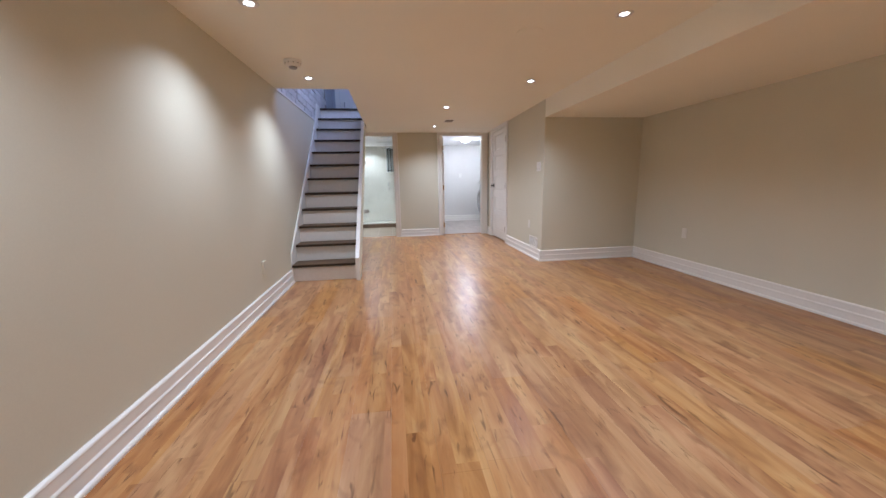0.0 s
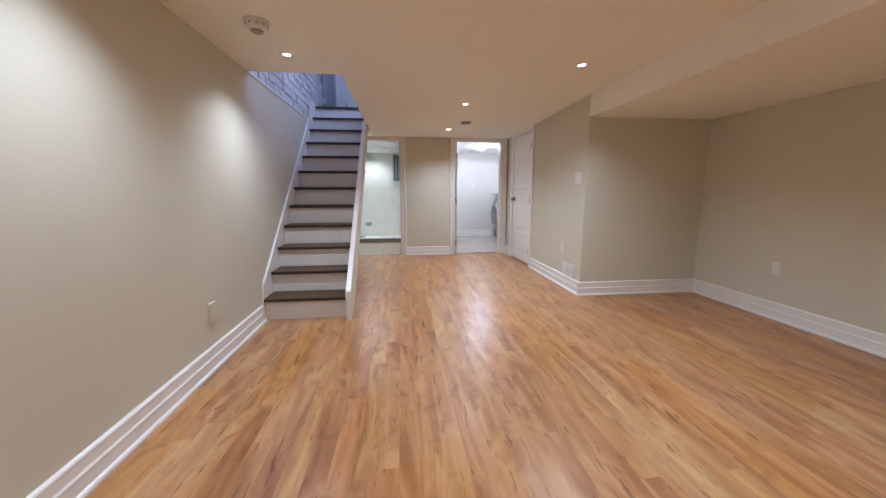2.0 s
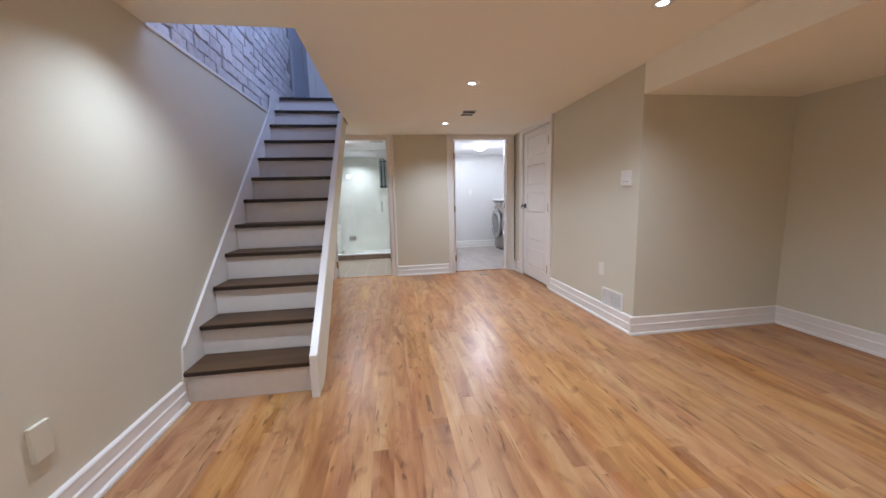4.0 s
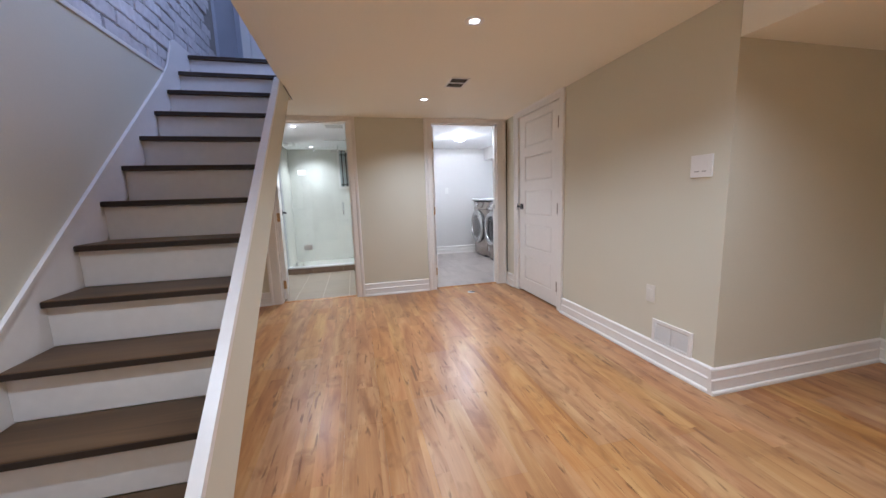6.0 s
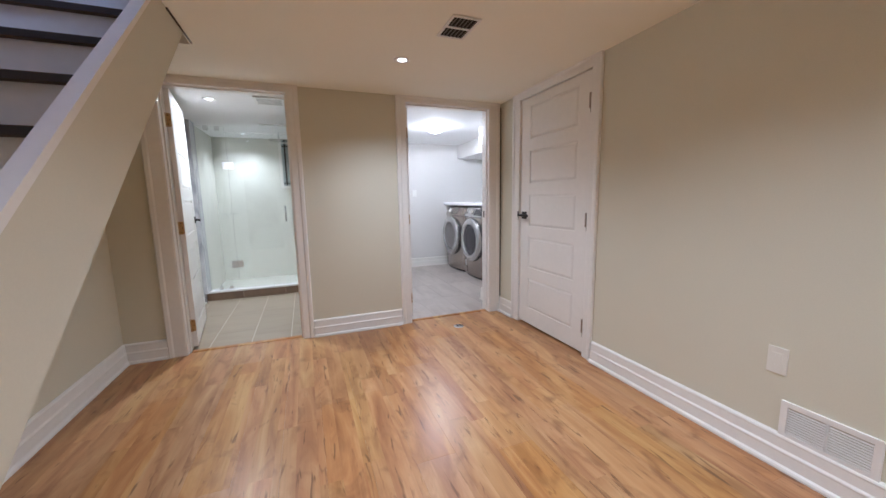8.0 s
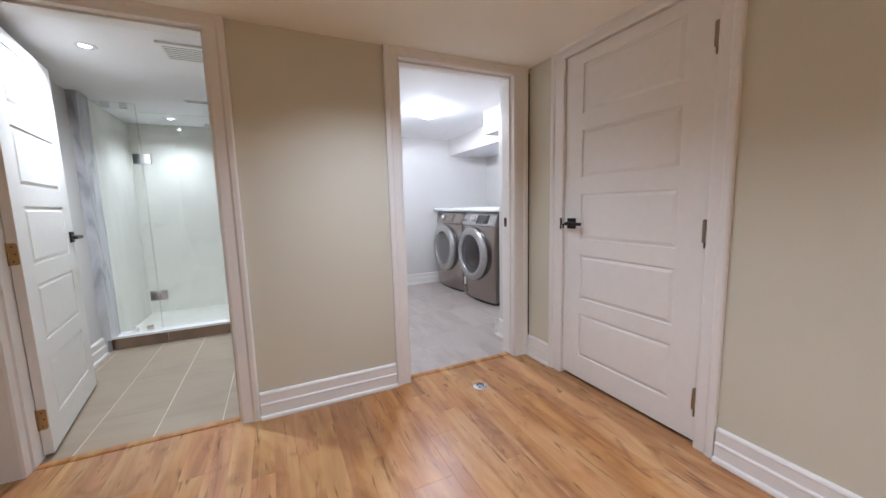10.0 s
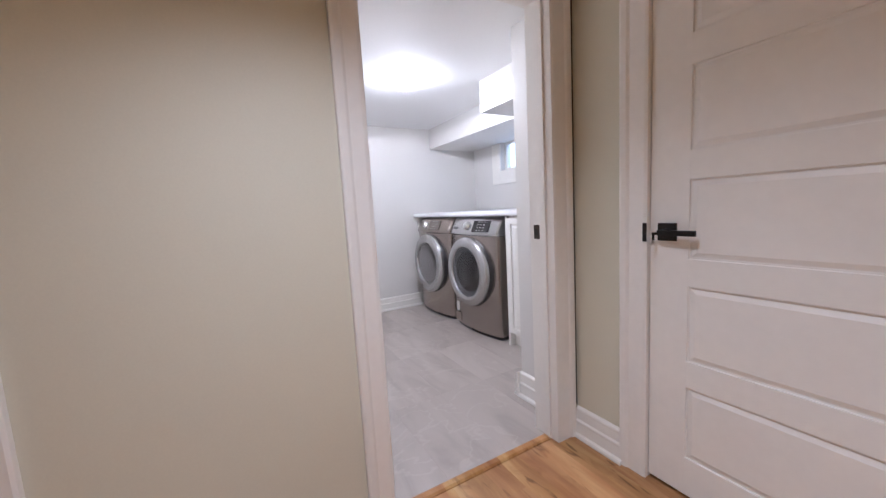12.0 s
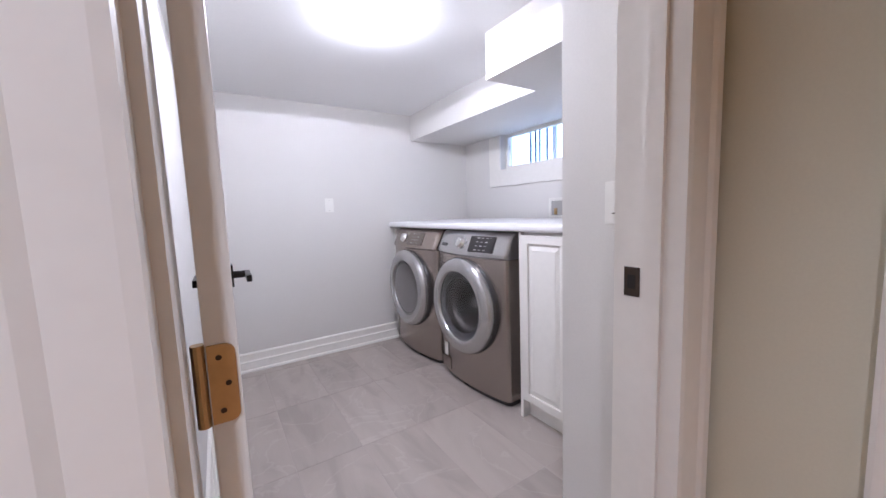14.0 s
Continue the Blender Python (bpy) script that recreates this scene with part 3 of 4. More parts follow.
# bathroom door, swung open against the bathroom's side
bath_door = panel_door("door_2", "open white five-panel bathroom door", BD1 - BD0 - 0.01, DOOR_H - 0.004, pose(BD0 + 0.022, FAR + 0.120, 0, 0, 0, 98.5), BRASS, (1, -1))
bath_door["kind"] = "structure"
# laundry door, swung open into the laundry
laundry_door = panel_door("door_3", "open white five-panel laundry door", LD1 - LD0 - 0.01, DOOR_H - 0.004, pose(1.312, FAR_B + 0.016, 0, 0, 0, 88.9), BRASS, (1, -1))
laundry_door["kind"] = "structure"
sp = boxes((LD1 - 0.0025, LD1, FAR + 0.078, FAR + 0.114, 0.992, 1.060), bevel=0.001)
strike = thing("strike_plate", "dark metal strike plate on the door lining", "strike plate")
part("plate", sp, BRONZE, strike)
part("latch_hole", boxes((LD1 - 0.0035, LD1 - 0.002, FAR + 0.087, FAR + 0.105, 1.010, 1.042)), DARK, strike)

# ---- staircase ----
RISE, RUN, NOSE = 0.2015, 0.229, 4.33
SX0, SX1 = LEFT + 0.014, -0.228
stairs = thing("staircase", "straight white staircase with dark stained wooden treads", "staircase")


def line(y, up=0.0):
    return RISE + (y - NOSE) * RISE / RUN + up


tread_bm = boxes((SX0, SX1 + 0.002, 0, RUN + 0.028, -0.030, 0), bevel=0.008)
tread_me = to_mesh("tread", tread_bm, TREAD)
nosing_me = to_mesh("nosing", boxes((SX0 + 0.001, SX1 + 0.001, -0.0015, 0.006, -0.028, -0.004), bevel=0.001), TREAD_EDGE)
riser_me = to_mesh("riser", boxes((SX0, SX1 + 0.002, 0.028, 0.046, -RISE + 0.001, -0.029)), RISER)
for k in range(12):
    for nm, me in (("tread", tread_me), ("nosing", nosing_me), ("riser", riser_me)):
        ob = new(nm, me)
        ob.parent = stairs
        ob.location = (0, NOSE + RUN * k, RISE * (k + 1))
# open-side stringer: white capped board above, painted panel down to the underside


part("stringer", prism([(4.275, 0.0), (4.455, 0.0), (6.87, 2.149), (6.455, 2.149), (4.315, line(4.34, 0.060)), (4.275, line(4.34, 0.046))], "x", SX1, -0.190), BEIGE, stairs, "beige painted side panel of the stairs")
part("stringer_cap", prism([(4.268, 0.0), (4.268, line(4.34, 0.055)), (4.30, line(4.34, 0.068)), (6.443, 2.149), (6.470, 2.149), (4.325, line(4.34, 0.048)), (4.274, line(4.34, 0.042)), (4.274, 0)], "x", SX1 - 0.004, -0.187), TRIM, stairs, "white painted edge cap of the stair side")
part("underside", prism([(4.40, 0.0), (4.457, 0.0), (6.872, 2.147), (6.81, 2.147)], "x", SX0, SX1), BEIGE, stairs, "beige painted sloping underside")
# wall-side skirt that rises into the upper baseboard
sk = [(4.335, 0.0), (4.335, 0.160), (4.365, line(4.365, 0.108)), (6.33, line(6.33, 0.108)), (6.46, 2.20), (6.585, 2.425), (6.63, 2.448), (7.72, 2.448), (7.72, UP), (6.95, UP), (6.95, line(6.95, -0.12)), (4.60, line(4.6, -0.26))]
part("skirt_board", prism(sk, "x", LEFT + 0.001, LEFT + 0.013), TRIM, stairs, "white painted skirt board along the wall")
part("skirt_lip", strip([(0, -0.014), (0.008, -0.012), (0.008, 0.002), (0, 0.004)], (LEFT + 0.013, 4.375, line(4.375, 0.108)), (LEFT + 0.013, 6.33, line(6.33, 0.108)), (1, 0, 0)), TRIM, stairs)
# ledge where the lower wall meets the brick
tagged(part("trim_ledge", boxes((LEFT - 0.03, LEFT + 0.010, WELL0, 6.46, 2.136, 2.160), bevel=0.004), TRIM), "thin white ledge under the painted brick", "trim", kind="structure")
tagged(part("trim_gap", prism([(-0.191, 6.57), (-0.183, 6.57), (-0.182, 6.98), (-0.190, 6.98)], "z", ceil_z(7.0) - 0.002, CEIL), BRONZE), "dark open joint between ceiling and stair side", "gap", kind="structure")
tagged(part("trim_gap", boxes((BUMP - 0.005, BUMP - 0.001, FAR - 0.014, FAR - 0.001, 0.16, 2.08)), BRONZE), "dark open joint beside the laundry casing", "gap", kind="structure")
# upper door at the end of the hall
UPD = thing("door_4", "closed white upper hall door with a grey casing", "door")
UPD["kind"] = "structure"
part("slab", boxes((-0.80, 0.02, 8.425, 8.449, UP, UP + 2.03), bevel=0.004), DOOR_PAINT, UPD)
part("casing", boxes((-0.90, -0.805, 8.415, 8.449, UP, UP + 2.1), (0.025, 0.12, 8.415, 8.449, UP, UP + 2.1), (-0.805, 0.025, 8.415, 8.449, UP + 2.035, UP + 2.13)), TRIM, UPD)
part("door_handle", boxes((-0.72, -0.70, 8.39, 8.425, UP + 0.12, UP + 0.42), bevel=0.004), GREY_MARK, UPD, "grey vertical pull")


# ---- ceiling fittings ----
def pot_light(x, y, z, label="small round recessed ceiling light, lit"):
    p = thing("recessed_light", label, "ceiling light", pose(x, y, z), "recessed lights")
    part("trim_ring", lathe([(0.0275, -0.001), (0.034, -0.005), (0.050, -0.005), (0.056, -0.001), (0.056, 0.0)]), PLASTIC, p, smooth=True)
    part("lens", lathe([(0.0, -0.003), (0.020, -0.003), (0.027, -0.001)]), POT_GLOW, p, "glowing frosted lens", smooth=True)
    return p


first_pot = pot_light(*POTS[0], ceil_z(POTS[0][1]))
for x, y in POTS[1:]:
    copy_thing(first_pot, pose(x, y, ceil_z(y) - 0.0005))
for x, y in ((-0.37, 8.27), (-0.355, 10.08)):
    copy_thing(first_pot, pose(x, y, 2.12))

smoke = thing("smoke_detector", "white round smoke alarm on the ceiling", "smoke alarm", pose(-0.55, 3.50, CEIL))
part("base", lathe([(0.0, 0.0), (0.072, 0.0), (0.072, -0.014), (0.066, -0.018), (0.0, -0.018)]), PLASTIC, smoke, smooth=True)
part("body", lathe([(0.062, -0.018), (0.062, -0.034), (0.052, -0.046), (0.036, -0.050), (0.0, -0.050)]), PLASTIC, smoke, smooth=True)
part("sensor_cap", lathe([(0.034, -0.050), (0.032, -0.060), (0.026, -0.064), (0.0, -0.064)]), GREY_MARK, smoke, "grey sensor grille")
for k in range(10):
    a = 2 * math.pi * k / 10
    part("slot", boxes((0.0625 * math.cos(a) - 0.004, 0.0625 * math.cos(a) + 0.004, 0.0625 * math.sin(a) - 0.004, 0.0625 * math.sin(a) + 0.004, -0.031, -0.022)), GREY_MARK, smoke)

plate = thing("cover_plate", "round painted blank cover on the ceiling", "cover plate", pose(1.256, 2.77, CEIL))
part("disc", lathe([(0.0, -0.006), (0.085, -0.006), (0.092, -0.004), (0.094, 0.0)]), CEILING_PAINT, plate, smooth=True)

vent = thing("ceiling_vent", "white metal ceiling register with dark louvres", "vent")
VX0, VX1, VY0, VY1 = 1.152, 1.289, 6.200, 6.422
VC = ceil_z(VY1) - 0.0005
fr = boxes((VX0 - 0.014, VX0, VY0 - 0.014, VY1 + 0.014, VC - 0.006, VC), (VX1, VX1 + 0.014, VY0 - 0.014, VY1 + 0.014, VC - 0.006, VC), (VX0, VX1, VY0 - 0.014, VY0, VC - 0.006, VC),
           (VX0, VX1, VY1, VY1 + 0.014, VC - 0.006, VC), (VX0, VX1, (VY0 + VY1) / 2 - 0.009, (VY0 + VY1) / 2 + 0.009, VC - 0.006, VC))
part("frame", fr, PLASTIC, vent)
part("duct", boxes((VX0, VX1, VY0, VY1, VC - 0.0012, VC - 0.0002)), DARK, vent, "dark duct behind the louvres")
for k in range(6):
    for y0 in (VY0, (VY0 + VY1) / 2 + 0.009):
        x = VX0 + 0.012 + k * 0.0225
        part("louvre", prism([(x, VC - 0.005), (x + 0.010, VC - 0.0016), (x + 0.011, VC - 0.0016), (x + 0.002, VC - 0.005)], "y", y0, y0 + (VY1 - VY0) / 2 - 0.009), VENT_GREY, vent)


# ---- wall fittings ----
def wall_plate(name, label, category, w, h, place, style, cover=None, depth=0.006):
    """A cover plate in the plane y = 0 of its own frame, facing -y."""
    p = thing(name, label, category, place)
    part("plate", boxes((-w / 2, w / 2, -depth, 0, -h / 2, h / 2), bevel=0.002), cover or PLASTIC, p)
    if style == "outlet":
        part("socket", boxes((-0.017, 0.017, -0.0085, -0.0055, -0.034, 0.034), bevel=0.002), cover or PLASTIC, p)
        for s in (-1, 1):
            part("slot", boxes((-0.007, -0.0055, -0.0092, -0.0084, s * 0.020 - 0.003, s * 0.020 + 0.005), (0.0055, 0.007, -0.0092, -0.0084, s * 0.020 - 0.003, s * 0.020 + 0.005)), PLASTIC if cover else GREY_MARK, p)
    elif style == "rocker":
        for k in range(2 if w > 0.1 else 1):
            x = (k - 0.5) * 0.046 if w > 0.1 else 0
            part("rocker", boxes((x - 0.017, x + 0.017, -depth - 0.0012, -depth + 0.001, -0.034, 0.034), bevel=0.0005), PLASTIC, p)
            part("slider", boxes((x - 0.013, x + 0.013, -depth - 0.0035, -depth - 0.001, -0.032, -0.0285)), VENT_GREY, p)
    elif style == "toggle":
        part("toggle", boxes((-0.005, 0.005, -0.016, -0.005, -0.004, 0.012), bevel=0.002), PLASTIC, p)
        for s in (-1, 1):
            part("screw", boxes((-0.003, 0.003, -0.0075, -0.0055, s * 0.042 - 0.003, s * 0.042 + 0.003)), STEEL, p)
    return p


wall_plate("light_switch", "white double rocker light switch on the beige wall", "light switch", 0.130, 0.125, pose(BUMP, 4.915, 1.300, 0, 0, -90), "rocker", None, 0.011)
wall_plate("wall_outlet", "almond plastic wall outlet above the baseboard", "outlet", 0.072, 0.118, pose(BUMP, 5.228, 0.472, 0, 0, -90), "outlet", ALMOND)
wall_plate("wall_outlet", "almond plastic wall outlet on the plain beige wall", "outlet", 0.072, 0.118, pose(RIGHT, 3.87, 0.46, 0, 0, -90), "outlet", ALMOND)
wall_plate("wall_outlet", "beige painted blank outlet cover on the long wall", "outlet", 0.075, 0.130, pose(LEFT, 3.50, 0.37, 0, 0, 90), "blank", BEIGE, 0.016)
wall_plate("light_switch", "white toggle light switch on the laundry wall", "light switch", 0.072, 0.118, pose(2.164, WASH_END, 1.293, 0, 0, 0), "toggle")
wall_plate("light_switch", "white rocker light switch beside the laundry doorway", "light switch", 0.075, 0.120, pose(2.28, 7.853, 1.210, 0, 0, -90), "rocker")

reg = thing("wall_register", "white metal wall register with fine louvres", "vent")
RY0, RY1, RZ0, RZ1 = 4.895, 5.195, 0.143, 0.306
part("frame", boxes((BUMP - 0.010, BUMP, RY0, RY1, RZ0, RZ0 + 0.022), (BUMP - 0.010, BUMP, RY0, RY1, RZ1 - 0.022, RZ1), (BUMP - 0.010, BUMP, RY0, RY0 + 0.024, RZ0 + 0.022, RZ1 - 0.022),
                    (BUMP - 0.010, BUMP, RY1 - 0.024, RY1, RZ0 + 0.022, RZ1 - 0.022), (BUMP - 0.009, BUMP, (RY0 + RY1) / 2 - 0.004, (RY0 + RY1) / 2 + 0.004, RZ0 + 0.022, RZ1 - 0.022)), PLASTIC, reg)
part("duct", boxes((BUMP - 0.0015, BUMP - 0.0003, RY0 + 0.02, RY1 - 0.02, RZ0 + 0.02, RZ1 - 0.02)), GROUT, reg, "pale duct behind the louvres")
for k in range(10):
    z = RZ0 + 0.026 + k * 0.0111
    part("louvre", prism([(BUMP - 0.009, z), (BUMP - 0.002, z + 0.005), (BUMP - 0.002, z + 0.006), (BUMP - 0.009, z + 0.0025)], "y", RY0 + 0.024, RY1 - 0.024), PLASTIC, reg)

drain = thing("floor_drain", "round chrome floor clean-out cover", "drain cover", pose(1.65, 7.345, 0.0))
part("cover", lathe([(0.0, 0.004), (0.036, 0.004), (0.044, 0.003), (0.048, 0.0005)]), CHROME, drain, smooth=True)
for k in range(4):
    a = radians(45 + 90 * k)
    part("slot", boxes((0.020 * math.cos(a) - 0.006, 0.020 * math.cos(a) + 0.006, 0.020 * math.sin(a) - 0.006, 0.020 * math.sin(a) + 0.006, 0.0041, 0.0052)), DARK, drain)

for x0, x1, nm in ((BD0, BD1, "bathroom"), (LD0, LD1, "laundry")):
    bar = strip([(0, 0.0), (0, 0.004), (0.010, 0.010), (0.034, 0.010), (0.044, 0.004), (0.044, 0)], (x0 + 0.001, FAR + 0.03, 0), (x1 - 0.001, FAR + 0.03, 0), (0, 1, 0))
    tagged(part("threshold", bar, LAMINATE), "wooden transition strip in the " + nm + " doorway", "threshold", kind="structure")

# ---- bathroom ----
CURB_H = 0.115
tagged(part("shower_curb", boxes((BATH_L + 0.005, BATH_R, SHOWER + 0.006, SHOWER + 0.12, 0, CURB_H - 0.022)), GROUT), "low shower curb faced with brown tile", "curb", kind="structure")
curb = bpy.data.objects["shower_curb"]
for k in range(4):
    x0 = BATH_L + 0.006 + k * 0.485 - (0.07 if k else 0)
    x1 = min(BATH_L + 0.006 + (k + 1) * 0.485 - 0.073, BATH_R)
    part("tile", boxes((x0, x1, SHOWER, SHOWER + 0.007, 0.002, CURB_H - 0.022), bevel=0.001), BROWN_TILE, curb)
part("cap", boxes((BATH_L + 0.005, BATH_R, SHOWER - 0.008, SHOWER + 0.13, CURB_H - 0.022, CURB_H), bevel=0.004), STONE_TOP, curb, "white stone curb cap")
tagged(part("shower_floor", boxes((BATH_L, BATH_R, SHOWER + 0.12, BATH_END, 0.0, 0.035)), SHOWER_TILE), "pale cream shower floor", "floor", kind="structure")
tagged(part("wall_shower_side", boxes((BATH_L, BATH_L + 0.03, SHOWER + 0.10, BATH_END, 0.035, 2.12)), SHOWER_TILE), "cream tiled shower side wall", "wall", kind="structure")
tagged(part("trim_marble", boxes((BATH_L, BATH_L + 0.062, SHOWER - 0.10, SHOWER + 0.10, CURB_H, 2.12), (BATH_L, BATH_L + 0.030, SHOWER - 0.10, SHOWER - 0.01, 0, CURB_H), bevel=0.003), MARBLE), "grey marble edge strip beside the shower", "trim", kind="structure")
encl = thing("shower_enclosure", "frameless clear glass shower screen and door", "shower screen")
GY = SHOWER + 0.06
for nm, x0, x1, z0, z1 in (("fixed_panel", BATH_L + 0.066, -0.468, CURB_H + 0.004, 2.085), ("glass_door", -0.460, 0.275, CURB_H + 0.012, 2.02), ("fixed_panel", 0.282, BATH_R - 0.004, CURB_H + 0.004, 2.085)):
    g = part(nm, boxes((x0, x1, GY - 0.005, GY + 0.005, z0, z1), bevel=0.001), GLASS, encl, "clear tempered glass")
    g.visible_shadow = False
for z in (0.425, 1.63):
    hg = part("hinge", boxes((-0.525, -0.400, GY - 0.016, GY - 0.005, z - 0.042, z + 0.042), (-0.525, -0.400, GY + 0.005, GY + 0.016, z - 0.042, z + 0.042), bevel=0.003), CHROME, encl, "square chrome glass hinge")
    part("knuckle", boxes((-0.475, -0.450, GY - 0.022, GY - 0.015, z - 0.020, z + 0.020), bevel=0.003), CHROME, hg)
for x, z in ((-0.66, 2.065), (-0.545, 2.065), (-0.665, CURB_H + 0.02), (-0.555, CURB_H + 0.02)):
    part("glass_clip", boxes((x - 0.024, x + 0.024, GY - 0.014, GY + 0.014, z - 0.024, z + 0.024), bevel=0.003), CHROME, encl, "small chrome glass clip")
pull = bmesh.new()
tube(pull, 0.009, 0.009, 0.20, (0.135, GY - 0.05, 0.94), "z", 16)
for z in (0.965, 1.115):
    tube(pull, 0.007, 0.007, 0.05, (0.135, GY - 0.05, z), "y", 12)
part("pull_handle", pull, CHROME, encl, "slim chrome pull bar", smooth=True)

win_b = thing("window_2", "small shower window with dark iron bars", "window")
win_b["kind"] = "structure"
BX0, BX1, BZ0, BZ1 = 0.095, 0.767, 1.43, 2.06
part("window_frame", boxes((BX0 - 0.04, BX0, BATH_END - 0.03, BATH_END, BZ0 - 0.04, BZ1 + 0.04), (BX1, BX1 + 0.04, BATH_END - 0.03, BATH_END, BZ0 - 0.04, BZ1 + 0.04),
                          (BX0, BX1, BATH_END - 0.03, BATH_END, BZ0 - 0.04, BZ0), (BX0, BX1, BATH_END - 0.03, BATH_END, BZ1, BZ1 + 0.04), bevel=0.003), TRIM, win_b)
part("pane", boxes((BX0, BX1, BATH_END - 0.012, BATH_END - 0.004, BZ0, BZ1)), material("dusk window pane", (0.46, 0.52, 0.52), 0.1, vary=0.1), win_b, "dim blue grey pane")
for k in range(9):
    x = BX0 + 0.045 + k * 0.072
    part("bar", boxes((x - 0.010, x + 0.010, BATH_END - 0.024, BATH_END - 0.014, BZ0, BZ1), bevel=0.003), BLACK_METAL, win_b)
part("rail", boxes((BX0, BX1, BATH_END - 0.026, BATH_END - 0.013, BZ0 + 0.03, BZ0 + 0.045), (BX0, BX1, BATH_END - 0.026, BATH_END - 0.013, BZ1 - 0.05, BZ1 - 0.035)), BLACK_METAL, win_b)

shower = thing("rain_shower", "flat rain shower head below the ceiling", "shower head")
sh = bmesh.new()
tube(sh, 0.010, 0.010, 0.10, (0.10, 9.85, 2.02), "z", 12)
part("arm", sh, CHROME, shower)
part("head", boxes((-0.02, 0.22, 9.73, 9.97, 2.008, 2.02), bevel=0.004), CHROME, shower)
fan = thing("exhaust_fan", "white square bathroom exhaust grille on the ceiling", "vent")
part("grille", boxes((0.0, 0.26, 8.04, 8.30, 2.106, 2.12), bevel=0.004), PLASTIC, fan)
for k in range(7):
    part("slot", boxes((0.025, 0.235, 8.072 + k * 0.03, 8.084 + k * 0.03, 2.1045, 2.1058)), GREY_MARK, fan)
lv = thing("linear_vent", "slim grey ceiling slot vent", "vent")
part("frame", boxes((-0.09, 0.30, 9.30, 9.34, 2.112, 2.12), bevel=0.002), PLASTIC, lv)
for k in range(2):
    part("slot", boxes((-0.08 + 0.195 * k, 0.095 + 0.195 * k, 9.310, 9.330, 2.1105, 2.1118)), GREY_MARK, lv)

# ---- laundry ----
dome = thing("ceiling_light", "lit flush frosted glass dome light", "ceiling light", pose(2.03, 8.93, WASH_C))
part("pan", lathe([(0.0, 0.0), (0.108, 0.0), (0.108, -0.014), (0.0, -0.014)]), PLASTIC, dome, smooth=True)
dome_glass = part("glass_dome", lathe([(0.116, -0.012), (0.114, -0.024), (0.100, -0.050), (0.068, -0.072), (0.04, -0.082), (0.0, -0.084)]), DOME_GLOW, dome, "glowing frosted glass", smooth=True)
dome_glass.visible_shadow = False
part("finial", lathe([(0.0, -0.100), (0.006, -0.097), (0.008, -0.090), (0.006, -0.084), (0.0, -0.083)], 12), STEEL, dome, "small metal finial")


def carved(bm, cutter):
    """The solid bm with the solid cutter taken out of it."""
    a, b = new("solid", to_mesh("solid", bm, APPLIANCE)), new("cutter", to_mesh("cutter", cutter, APPLIANCE))
    mod = a.modifiers.new("cut", "BOOLEAN")
    mod.operation, mod.solver, mod.object = "DIFFERENCE", "EXACT", b
    bpy.context.view_layer.update()
    mesh = bpy.data.meshes.new_from_object(a.evaluated_get(bpy.context.evaluated_depsgraph_get()))
    out = bmesh.new()
    out.from_mesh(mesh)
    for ob in (a, b):
        bpy.data.objects.remove(ob)
    bpy.data.meshes.remove(mesh)
    return out


